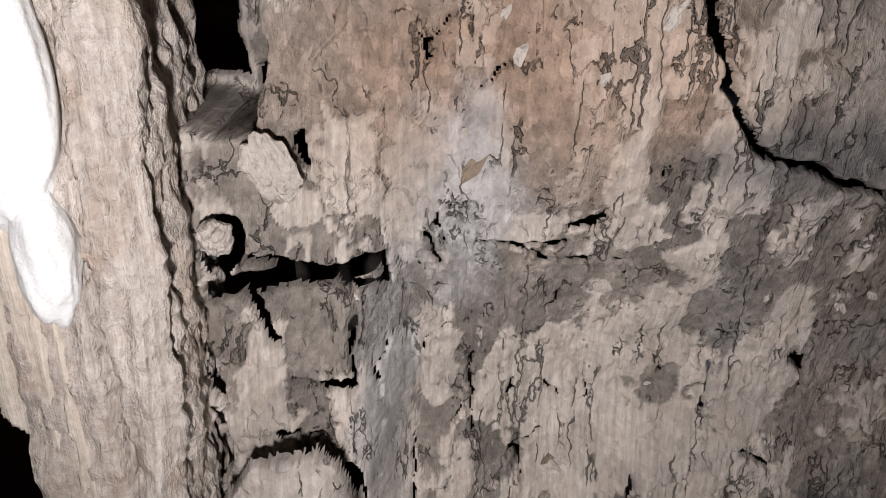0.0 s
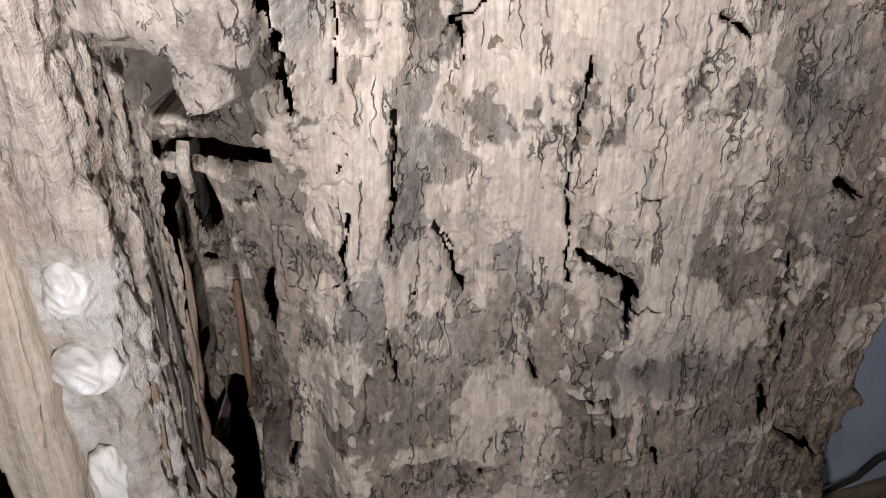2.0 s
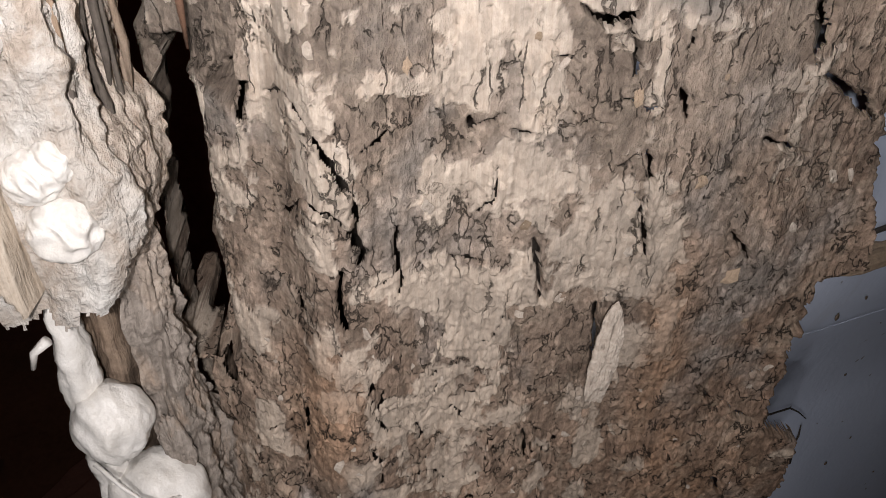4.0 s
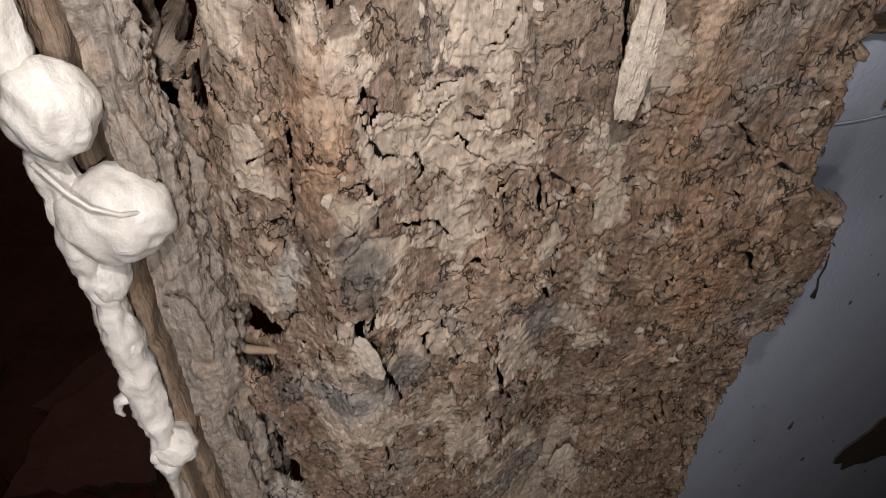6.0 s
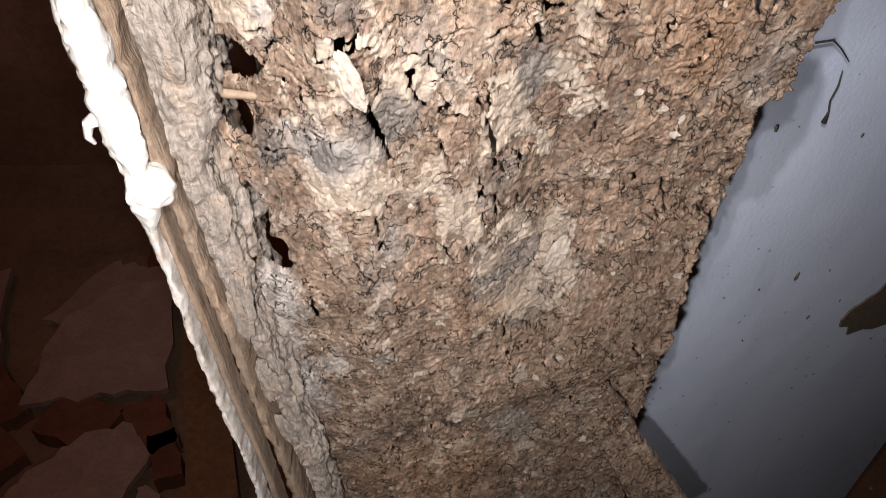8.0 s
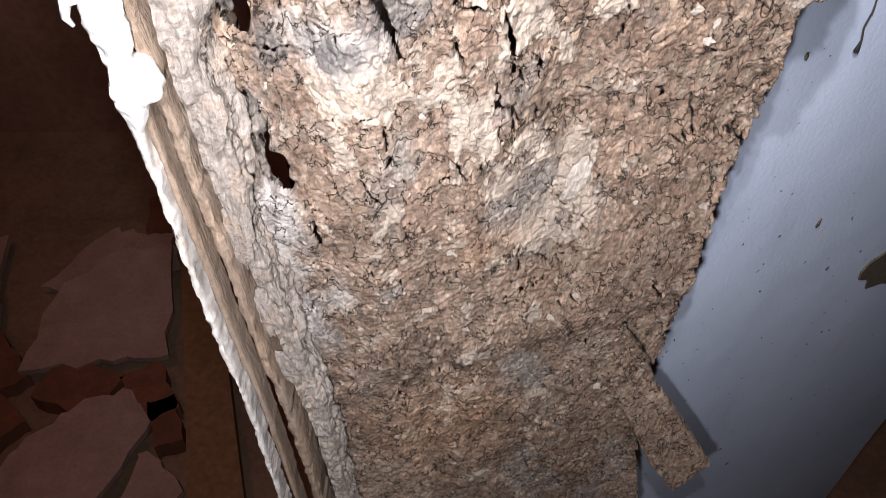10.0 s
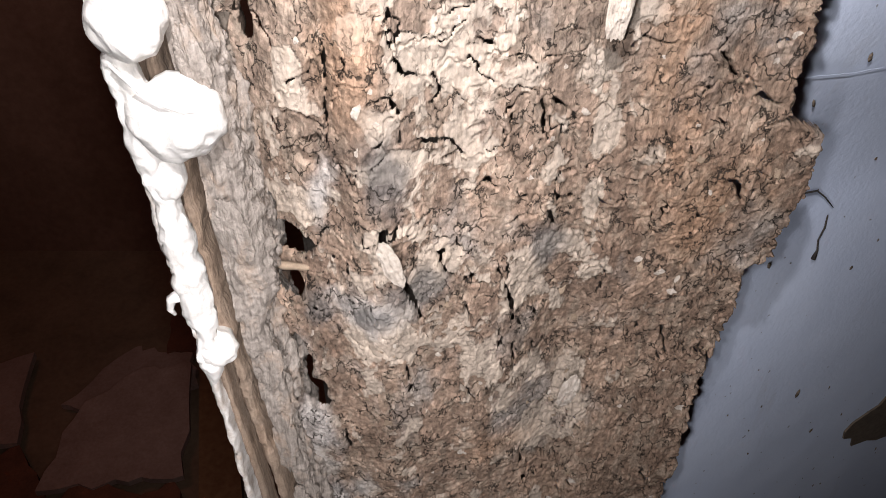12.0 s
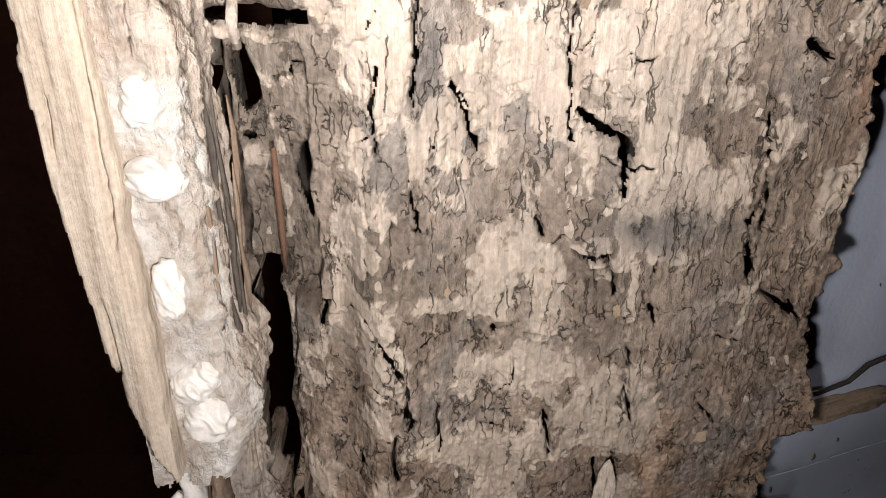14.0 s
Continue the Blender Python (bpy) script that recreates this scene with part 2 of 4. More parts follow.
def cells(u, v, seed):
    """Nearest and second nearest distance to scattered seeds, and a random number for each cell."""
    i, j = np.floor(u).astype(np.int64), np.floor(v).astype(np.int64)
    first, second, who = np.full(u.shape, 9.0), np.full(u.shape, 9.0), np.zeros(u.shape)
    for di in (-1, 0, 1):
        for dj in (-1, 0, 1):
            p, q = i + di, j + dj
            d = np.hypot(p + hashed(p, q, seed) - u, q + hashed(p, q, seed + 5) - v)
            near = d < first
            second = np.where(near, first, np.minimum(second, d))
            who = np.where(near, hashed(p, q, seed + 11), who)
            first = np.where(near, d, first)
    return first, second, who


def smooth(a, b, x):
    t = np.clip((x - a) / (b - a), 0, 1)
    return t * t * (3 - 2 * t)


def thing(name, label, category, group="", kind=""):
    return tagged(new(name), label, category, group, kind)


def link_mesh(name, me, material, parent=None, label=""):
    me.materials.append(material)
    ob = new(name, me)
    if parent:
        ob.parent = parent
    return tagged(ob, label)


def part(name, bm, material, parent=None, label="", soft=True):
    me = bpy.data.meshes.new(name)
    bm.to_mesh(me)
    bm.free()
    for p in me.polygons:
        p.use_smooth = soft
    return link_mesh(name, me, material, parent, label)


def sheet(name, X, Y, Z, material, parent=None, keep=None, label="", layers=None, holes=None):
    """A fine relief on a grid of rows and columns; keep tells which points stay, holes where it is open."""
    rows, cols = X.shape
    n = np.arange(rows * cols).reshape(rows, cols)
    quads = np.stack([n[:-1, :-1], n[:-1, 1:], n[1:, 1:], n[1:, :-1]], -1).reshape(-1, 4)
    co = np.stack([X, Y, Z], -1).reshape(-1, 3)
    used = np.arange(len(co))
    if keep is not None:
        quads = quads[keep.reshape(-1)[quads].all(1)]
        if holes is not None:
            quads = quads[~holes.reshape(-1)[quads].all(1)]
        used, flat = np.unique(quads, return_inverse=True)
        quads = flat.reshape(-1, 4)
        co = co[used]
    me = bpy.data.meshes.new(name)
    me.vertices.add(len(co))
    me.vertices.foreach_set("co", co.astype(np.float32).ravel())
    me.loops.add(quads.size)
    me.loops.foreach_set("vertex_index", quads.astype(np.int32).ravel())
    me.polygons.add(len(quads))
    me.polygons.foreach_set("loop_start", np.arange(0, quads.size, 4, dtype=np.int32))
    me.polygons.foreach_set("use_smooth", np.ones(len(quads), dtype=bool))
    me.update(calc_edges=True)
    for key, values in (layers or {}).items():
        layer = me.attributes.new(key, "FLOAT", "POINT")
        layer.data.foreach_set("value", values.reshape(-1)[used].astype(np.float32))
    return link_mesh(name, me, material, parent, label)


def box(bm, x0, x1, y0, y1, z0, z1):
    made = bmesh.ops.create_cube(bm, size=1)["verts"]
    for v in made:
        v.co = Vector((x0 + (v.co.x + 0.5) * (x1 - x0), y0 + (v.co.y + 0.5) * (y1 - y0), z0 + (v.co.z + 0.5) * (z1 - z0)))
    return made


def slab(points, thickness, cuts=0, rough=0.0, seed=1):
    """A broken flat piece: an outline in x and y, pulled up to its thickness, with a ragged edge."""
    rng = random.Random(seed)
    ring = []
    for (ax, ay), (bx, by) in zip(points, points[1:] + points[:1]):
        for k in range(cuts + 1):
            f = k / (cuts + 1)
            ring.append((ax + (bx - ax) * f + rng.uniform(-rough, rough) * (k > 0), ay + (by - ay) * f + rng.uniform(-rough, rough) * (k > 0)))
    bm = bmesh.new()
    low = [bm.verts.new((x, y, 0)) for x, y in ring]
    high = [bm.verts.new((x, y, thickness)) for x, y in ring]
    bm.faces.new(low[::-1])
    bm.faces.new(high)
    for k in range(len(ring)):
        m = (k + 1) % len(ring)
        bm.faces.new((low[k], low[m], high[m], high[k]))
    bmesh.ops.recalc_face_normals(bm, faces=bm.faces)
    return bm


def rope(name, points, radii, material, parent, sides=8, label=""):
    """A tube through points with a radius at each."""
    bm = bmesh.new()
    rings = []
    for k, p in enumerate(points):
        a, b = Vector(points[max(k - 1, 0)]), Vector(points[min(k + 1, len(points) - 1)])
        way = (b - a).normalized()
        side = way.cross(Vector((0.31, 0.9, 0.2))).normalized()
        up = way.cross(side)
        rings.append([bm.verts.new(Vector(p) + radii[k] * (math.cos(s) * side + math.sin(s) * up)) for s in (2 * math.pi * i / sides for i in range(sides))])
    for one, two in zip(rings, rings[1:]):
        for i in range(sides):
            bm.faces.new((one[i], one[(i + 1) % sides], two[(i + 1) % sides], two[i]))
    bm.faces.new(rings[0][::-1])
    bm.faces.new(rings[-1])
    return part(name, bm, material, parent, label)


# ---- the setting ----
def setting(name, label, material, *boxes):
    bm = bmesh.new()
    for b in boxes:
        box(bm, *b)
    ob = part(name, bm, material, None, label, soft=False)
    return tagged(ob, category=name.split("_")[0], kind="structure")


FLOOR_Z = -0.42
setting("floor", "dusty brown floor strewn with broken boards", FLOOR, (-2.2, 2.4, -1.6, 2.2, FLOOR_Z - 0.1, FLOOR_Z))
setting("ceiling", "plain brownish ceiling out of sight", ROOM, (-2.2, 2.4, -1.6, 2.2, 2.2, 2.3))
setting("wall_back", "dim reddish brown wall behind the rubble", ROOM, (-2.2, 2.4, 1.9, 2.0, FLOOR_Z, 2.2))
setting("wall_left", "dim brown side wall of the room", ROOM, (-2.3, -2.2, -1.6, 2.0, FLOOR_Z, 2.2))
setting("wall_behind", "dim brown wall behind the viewer", ROOM, (-2.2, 2.4, -1.7, -1.6, FLOOR_Z, 2.2))
setting("wall_far", "dim brown wall closing the room", ROOM, (2.4, 2.5, -1.6, 2.2, FLOOR_Z, 2.2))

# The pale wall runs back to the right of the frame.
WALL_TURN = math.atan(0.45)
WALL_SIDE = Vector((math.cos(WALL_TURN), math.sin(WALL_TURN), 0))
WALL_FACE = Vector((math.sin(WALL_TURN), -math.cos(WALL_TURN), 0))
WALL_LONG = 0.516
WALL_FOOT = Vector((0.112, 0.320 + 0.45 * (0.112 - 0.241), 0))


def bulge(z):
    """The plaster is thicker above the seam."""
    return 0.036 * smooth(0.93, 1.09, z)


A, V = np.meshgrid(np.linspace(0.0, WALL_LONG, 70) ** 1.5 / WALL_LONG ** 0.5, np.concatenate([np.arange(FLOOR_Z, 0.6, 0.05), np.arange(0.6, 1.3, 0.006), np.arange(1.3, 2.21, 0.05)]))
out = bulge(V) + 0.0009 * fbm(A / 0.05, V / 0.06, 501, 4) + 0.003 * fbm(A / 0.3, V / 0.3, 502, 2)
wall = sheet("wall_right", WALL_FOOT.x + WALL_SIDE.x * A + WALL_FACE.x * out, WALL_FOOT.y + WALL_SIDE.y * A + WALL_FACE.y * out, V, WALL)
tagged(wall, "pale blue painted wall with dirt specks and mud streaks", "wall", "", "structure")
backing = setting("wall_core", "solid core of the pale blue wall", WALL, (0.0, WALL_LONG - 0.004, 0.006, 0.12, FLOOR_Z, 2.2))
backing.matrix_world = Matrix.Translation(WALL_FOOT) @ Matrix.Rotation(WALL_TURN, 4, "Z")


def on_wall(x, out=0.0, z=0.0):
    """A point on the pale wall over the plan's x, some metres out of it."""
    p = WALL_FOOT + WALL_SIDE * ((x - WALL_FOOT.x) / WALL_SIDE.x) + WALL_FACE * (out + float(bulge(np.float64(z))))
    return Vector((p.x, p.y, z))


# ---- the eaten frame ----
frame_board = thing("door_frame_board", "upright wooden door frame board eaten by termites, crusted with grey and brown mud", "door frame")

CRACKS, PLATES = [], []


def crack(millimetres, *xz):
    CRACKS.append((millimetres * 0.001, [(xz[k], xz[k + 1]) for k in range(0, len(xz), 2)]))


def plate(x, z, half_width, half_height, millimetres):
    PLATES.append((x, z, half_width, half_height, millimetres * 0.001))


# Bald spots, where the pale skin has come off.
BALD = [(-0.004, 1.331, 0.0034, 0.0212), (0.019, 1.332, 0.0030, 0.0039), (0.057, 1.338, 0.0050, 0.0075), (0.013, 1.364, 0.0180, 0.0060), (0.012, 1.288, 0.0092, 0.0066),
        (0.008, 1.266, 0.0056, 0.0110), (0.018, 1.283, 0.0070, 0.0037), (0.035, 1.255, 0.0030, 0.0075), (0.056, 1.266, 0.0043, 0.0048), (0.017, 1.238, 0.0038, 0.0025),
        (-0.002, 1.250, 0.0045, 0.0105), (0.013, 1.248, 0.0038, 0.0024), (0.018, 1.215, 0.0045, 0.0059), (-0.006, 1.217, 0.0049, 0.0056), (0.011, 1.189, 0.0142, 0.0077),
        (0.026, 1.186, 0.0130, 0.0078), (0.036, 1.152, 0.0139, 0.0076), (0.057, 1.116, 0.0109, 0.0127), (0.014, 1.124, 0.0081, 0.0085), (-0.030, 1.235, 0.0100, 0.0450)]

crack(2.5, 0.050, 1.438, 0.053, 1.427, 0.058, 1.415, 0.063, 1.408, 0.076, 1.404, 0.093, 1.397)
crack(4, -0.047, 1.389, -0.037, 1.385, -0.027, 1.382, -0.014, 1.375)
crack(1, 0.018, 1.382, 0.023, 1.378, 0.034, 1.379)
crack(2, -0.030, 1.411, -0.028, 1.405)
crack(1.2, 0.028, 1.388, 0.036, 1.391)
crack(1.2, 0.008, 1.383, 0.028, 1.383)
crack(2, -0.015, 1.383, -0.013, 1.377)
crack(1.2, -0.004, 1.385, -0.001, 1.377)
crack(2, -0.056, 1.386, -0.050, 1.377, -0.050, 1.365, -0.047, 1.355)
crack(2, -0.046, 1.383, -0.039, 1.377, -0.036, 1.367)
crack(1.5, -0.033, 1.357, -0.021, 1.355, -0.020, 1.370)
crack(3, -0.038, 1.345, -0.027, 1.344)
crack(3, -0.022, 1.335, -0.019, 1.321, -0.018, 1.300)
crack(1, 0.018, 1.333, 0.019, 1.338)
crack(1.2, 0.090, 1.358, 0.091, 1.343)
crack(.8, 0.007, 1.349, 0.008, 1.323)
crack(.7, -0.008, 1.326, -0.008, 1.306)
crack(1.2, 0.019, 1.317, 0.021, 1.316, 0.022, 1.308)
crack(1, 0.068, 1.348, 0.068, 1.332)
crack(1.5, 0.088, 1.351, 0.091, 1.343, 0.091, 1.338)
crack(2, 0.065, 1.252, 0.070, 1.248)
crack(2, 0.116, 1.279, 0.121, 1.275)
crack(1.2, 0.080, 1.320, 0.088, 1.315)
crack(2.5, -0.025, 1.336, -0.020, 1.325)
crack(.8, 0.052, 1.310, 0.049, 1.284)
crack(1, 0.015, 1.270, 0.020, 1.262)
crack(1.5, 0.052, 1.261, 0.061, 1.255, 0.066, 1.251, 0.068, 1.234)
crack(.8, 0.048, 1.282, 0.050, 1.251)
crack(3, 0.115, 1.281, 0.122, 1.276)
crack(2, 0.108, 1.259, 0.114, 1.228, 0.113, 1.204)
crack(.8, 0.005, 1.298, 0.004, 1.260)
crack(1.5, 0.053, 1.259, 0.059, 1.254, 0.066, 1.252, 0.068, 1.245)
crack(2, 0.107, 1.260, 0.112, 1.239, 0.109, 1.223, 0.112, 1.205)
crack(1.2, 0.107, 1.225, 0.119, 1.218)
crack(2, 0.041, 1.226, 0.043, 1.220)
crack(2.5, 0.054, 1.216, 0.059, 1.213, 0.065, 1.215)
crack(.8, 0.065, 1.214, 0.067, 1.200)
crack(2.2, -0.019, 1.195, -0.014, 1.197, -0.008, 1.192, -0.004, 1.182, 0.002, 1.171, 0.002, 1.152)
crack(2, -0.018, 1.161, -0.011, 1.171, -0.004, 1.170, 0.001, 1.161)
crack(1.8, -0.033, 1.193, -0.025, 1.196, -0.027, 1.187)
crack(1.5, 0.029, 1.190, 0.030, 1.187, 0.036, 1.190)
crack(2, 0.040, 1.185, 0.044, 1.185)
crack(.8, -0.006, 1.276, -0.008, 1.262, -0.007, 1.251)
crack(2, -0.017, 1.129, -0.015, 1.125)
crack(1.2, 0.004, 1.227, 0.008, 1.225)
crack(.8, 0.002, 1.243, 0.006, 1.226)
crack(1, 0.015, 1.270, 0.018, 1.261, 0.023, 1.249)
crack(2, 0.048, 1.152, 0.051, 1.134)
crack(1, 0.080, 1.196, 0.083, 1.188)
crack(2, 0.128, 1.193, 0.134, 1.185)
crack(1, -0.003, 1.149, -0.003, 1.131)
crack(1.2, 0.074, 1.180, 0.079, 1.147)
crack(1.2, 0.080, 1.214, 0.080, 1.207)
crack(2, 0.055, 1.215, 0.065, 1.213)
crack(1.2, 0.065, 1.213, 0.067, 1.203)
crack(1.5, 0.110, 1.212, 0.113, 1.202)
crack(2, 0.116, 1.199, 0.131, 1.187)
crack(2, 0.049, 1.146, 0.052, 1.131)
crack(1.5, -0.003, 1.151, -0.003, 1.138)
crack(1, 0.078, 1.150, 0.075, 1.178)
crack(1.5, 0.069, 1.126, 0.072, 1.101)
crack(2.5, -0.017, 1.139, -0.015, 1.133)
crack(1.2, 0.026, 1.148, 0.035, 1.146)
crack(1.5, 0.106, 1.181, 0.119, 1.175)
crack(1, 0.104, 1.152, 0.113, 1.141)
crack(1, 0.011, 1.162, 0.012, 1.140)
crack(2.5, 0.029, 1.097, 0.033, 1.094)
crack(1.5, 0.002, 1.104, 0.006, 1.090, 0.010, 1.088)
crack(1.2, -0.017, 1.099, -0.017, 1.082, -0.019, 1.061)
crack(1.6, 0.012, 1.064, 0.021, 1.062, 0.026, 1.056, 0.020, 1.056)
crack(2, 0.029, 1.066, 0.031, 1.067)
crack(3, -0.026, 1.063, -0.021, 1.066)
crack(1.6, -0.001, 1.034, 0.002, 1.021, 0.007, 1.000, 0.011, 0.981)
crack(1, 0.055, 1.074, 0.065, 1.063)
crack(1.2, 0.051, 1.073, 0.053, 1.063)
crack(1.5, 0.109, 1.086, 0.117, 1.076)
crack(2, 0.127, 1.068, 0.135, 1.065)
crack(2.5, 0.132, 1.055, 0.139, 1.058)
crack(1.5, 0.122, 1.032, 0.129, 1.031, 0.134, 1.021)
crack(2.5, 0.058, 1.024, 0.061, 1.017)
crack(2, 0.031, 0.996, 0.037, 0.993)
crack(1.5, 0.044, 0.992, 0.047, 0.974)
crack(2, -0.046, 0.985, -0.031, 0.981)
crack(1.5, 0.024, 0.986, 0.028, 0.983, 0.031, 0.973)
crack(2, 0.044, 0.954, 0.052, 0.944)
crack(1, 0.005, 0.955, 0.005, 0.935)
crack(1.5, 0.140, 0.920, 0.150, 0.915)
crack(1.2, 0.041, 1.056, 0.044, 1.052)
crack(2, 0.060, 1.031, 0.066, 1.029)
crack(1.5, 0.060, 1.043, 0.060, 1.031)
crack(2, 0.061, 1.043, 0.065, 1.042)
crack(2, -0.002, 1.034, 0.002, 1.014, 0.007, 0.995, 0.010, 0.984)
crack(1.6, 0.018, 1.017, 0.019, 1.005, 0.022, 1.000)
crack(1.2, 0.011, 1.003, 0.015, 1.000)
crack(2, 0.025, 0.985, 0.028, 0.985)
crack(1.2, 0.028, 0.982, 0.031, 0.973)
crack(1.2, 0.041, 1.000, 0.048, 0.978, 0.048, 0.965)
crack(2, 0.016, 0.938, 0.025, 0.934, 0.035, 0.922)
crack(1.6, 0.048, 0.953, 0.051, 0.934)
crack(1.5, 0.059, 0.935, 0.067, 0.928)
crack(2.2, 0.138, 0.924, 0.149, 0.913)
crack(2, 0.117, 0.986, 0.121, 0.981)
crack(1, -0.006, 0.930, -0.000, 0.918)
crack(1, 0.058, 0.871, 0.059, 0.855)
crack(1, 0.060, 0.871, 0.073, 0.854)
crack(1.2, -0.005, 0.878, 0.001, 0.867)
crack(1.2, 0.130, 0.827, 0.135, 0.817)
crack(2, 0.021, 1.056, 0.026, 1.054)
crack(2, -0.029, 1.030, -0.024, 1.032)
crack(1.2, 0.057, 0.875, 0.073, 0.854)
crack(1.5, 0.005, 0.814, 0.019, 0.804)
crack(1.5, 0.000, 0.810, 0.005, 0.797)
crack(1.5, -0.012, 0.787, -0.009, 0.782)
crack(1.5, 0.002, 0.771, 0.007, 0.766)
crack(1.5, 0.134, 0.734, 0.147, 0.682, 0.156, 0.654)
crack(1.5, 0.119, 0.943, 0.125, 0.920)
crack(2, 0.126, 0.832, 0.136, 0.814)
crack(2.5, 0.118, 0.799, 0.142, 0.755)
crack(2, 0.012, 0.843, 0.020, 0.841)
crack(1, -0.025, 0.907, -0.024, 0.891)
crack(1.2, -0.038, 0.846, -0.037, 0.812)
crack(2.5, 0.046, 0.953, 0.052, 0.943)
plate(0.043, 1.211, 0.0083, 0.0079, 1.2)
plate(0.042, 1.173, 0.0133, 0.0097, 1.0)
plate(0.062, 1.270, 0.0123, 0.0059, 1.0)
plate(0.025, 1.137, 0.0080, 0.0127, 1.2)
plate(0.059, 1.218, 0.0067, 0.0030, 1.5)
plate(-0.012, 1.253, 0.0056, 0.0070, 0.8)
plate(-0.003, 1.269, 0.0061, 0.0139, 0.8)
plate(0.008, 1.200, 0.0082, 0.0025, 1.2)
plate(0.028, 1.212, 0.0105, 0.0051, 0.8)
plate(-0.013, 1.220, 0.0057, 0.0107, 0.8)
plate(-0.031, 1.165, 0.0064, 0.0039, 1.0)
plate(0.079, 1.219, 0.0027, 0.0059, 1.5)
plate(0.024, 1.266, 0.0080, 0.0120, 0.6)
plate(0.011, 1.252, 0.0067, 0.0027, 0.8)
plate(-0.007, 1.182, 0.0076, 0.0121, 1.0)
plate(0.046, 1.193, 0.0048, 0.0119, 0.8)
plate(0.045, 1.138, 0.0040, 0.0104, 1.5)
plate(0.008, 1.145, 0.0084, 0.0057, 1.0)
plate(0.028, 1.334, 0.0151, 0.0184, 0.8)
plate(0.024, 1.270, 0.0139, 0.0104, 0.8)
plate(0.067, 1.274, 0.0090, 0.0104, 0.8)
plate(0.080, 1.246, 0.0097, 0.0114, 1.0)
plate(0.043, 1.336, 0.0064, 0.0168, 0.8)
plate(-0.012, 1.343, 0.0069, 0.0151, 0.8)
plate(-0.012, 1.249, 0.0063, 0.0075, 1.2)
plate(0.066, 1.312, 0.0121, 0.0132, 0.8)
plate(0.012, 1.256, 0.0095, 0.0105, 0.8)
plate(-0.015, 1.332, 0.0039, 0.0114, 1.0)
plate(0.014, 1.095, 0.0131, 0.0097, 0.8)
plate(-0.001, 1.075, 0.0071, 0.0070, 1.0)
plate(-0.003, 1.017, 0.0051, 0.0119, 2.0)
plate(0.016, 1.015, 0.0055, 0.0055, 1.2)
plate(0.001, 1.058, 0.0107, 0.0079, 0.8)
plate(0.027, 1.087, 0.0106, 0.0087, 0.8)
plate(0.076, 1.059, 0.0044, 0.0107, 1.0)
plate(-0.007, 1.105, 0.0065, 0.0074, 0.8)
plate(-0.034, 1.036, 0.0078, 0.0088, 1.5)
plate(-0.029, 1.084, 0.0063, 0.0107, 1.0)
plate(0.023, 1.102, 0.0086, 0.0078, 0.8)
plate(-0.003, 1.025, 0.0051, 0.0114, 2.0)
plate(0.023, 1.012, 0.0040, 0.0083, 1.2)
plate(0.079, 0.908, 0.0070, 0.0190, 1.8)
plate(-0.003, 1.057, 0.0071, 0.0050, 1.0)
plate(-0.029, 1.039, 0.0071, 0.0084, 1.0)
plate(0.075, 1.026, 0.0041, 0.0145, 1.0)
plate(0.069, 0.824, 0.0036, 0.0080, 2.0)
plate(0.067, 0.879, 0.0083, 0.0146, 0.8)
plate(-0.004, 0.974, 0.0132, 0.0198, 0.6)
plate(0.061, 0.883, 0.0079, 0.0124, 1.0)
plate(0.077, 0.873, 0.0062, 0.0060, 1.2)
plate(-0.041, 0.877, 0.0092, 0.0165, 1.0)
plate(0.003, 0.875, 0.0036, 0.0054, 1.2)
plate(0.077, 0.910, 0.0068, 0.0181, 1.0)
plate(-0.018, 0.855, 0.0074, 0.0105, 0.8)
plate(0.020, 1.336, 0.0138, 0.0135, 0.8)
plate(0.083, 1.364, 0.0067, 0.0129, 1.0)
plate(0.053, 1.363, 0.0043, 0.0082, 1.2)
plate(0.043, 1.343, 0.0047, 0.0087, 0.8)
plate(-0.008, 1.393, 0.0060, 0.0115, 0.8)
plate(0.043, 1.318, 0.0086, 0.0122, 0.8)
plate(-0.032, 1.395, 0.0052, 0.0043, 1.2)
plate(-0.015, 1.377, 0.0057, 0.0038, 1.0)
plate(-0.003, 1.350, 0.0069, 0.0178, 0.8)
plate(-0.017, 1.329, 0.0057, 0.0098, 0.8)

STEP = 0.0005
Z0, Z1 = 0.50, 1.475
X, Z = np.meshgrid(np.arange(-0.064, 0.176, STEP), np.arange(Z0, Z1, STEP))

# Bent sheet: how far back the face lies, column by column and row by row.
COLS = np.array([-0.05, -0.022, -0.006, 0.03, 0.08, 0.15])
LEVELS = np.array([0.50, 0.80, 0.92, 1.05, 1.20, 1.28, 1.33, 1.43])
BACK = np.array([
    [0.182, 0.183, 0.183, 0.188, 0.196, 0.204],
    [0.180, 0.181, 0.181, 0.187, 0.198, 0.207],
    [0.177, 0.176, 0.172, 0.180, 0.203, 0.211],
    [0.180, 0.168, 0.157, 0.173, 0.186, 0.192],
    [0.188, 0.176, 0.160, 0.172, 0.173, 0.184],
    [0.180, 0.170, 0.166, 0.178, 0.176, 0.180],
    [0.146, 0.152, 0.178, 0.190, 0.177, 0.180],
    [0.150, 0.162, 0.164, 0.154, 0.152, 0.165]])


def base_depth(x, z):
    out = np.zeros(x.shape)
    fx, fz = np.interp(x, COLS, np.arange(6.0)), np.interp(z, LEVELS, np.arange(8.0))
    for r in range(8):
        for c in range(6):
            wx, wz = np.clip(1 - np.abs(fx - c), 0, 1), np.clip(1 - np.abs(fz - r), 0, 1)
            out += BACK[r, c] * (wx * wx * (3 - 2 * wx)) * (wz * wz * (3 - 2 * wz))
    return out


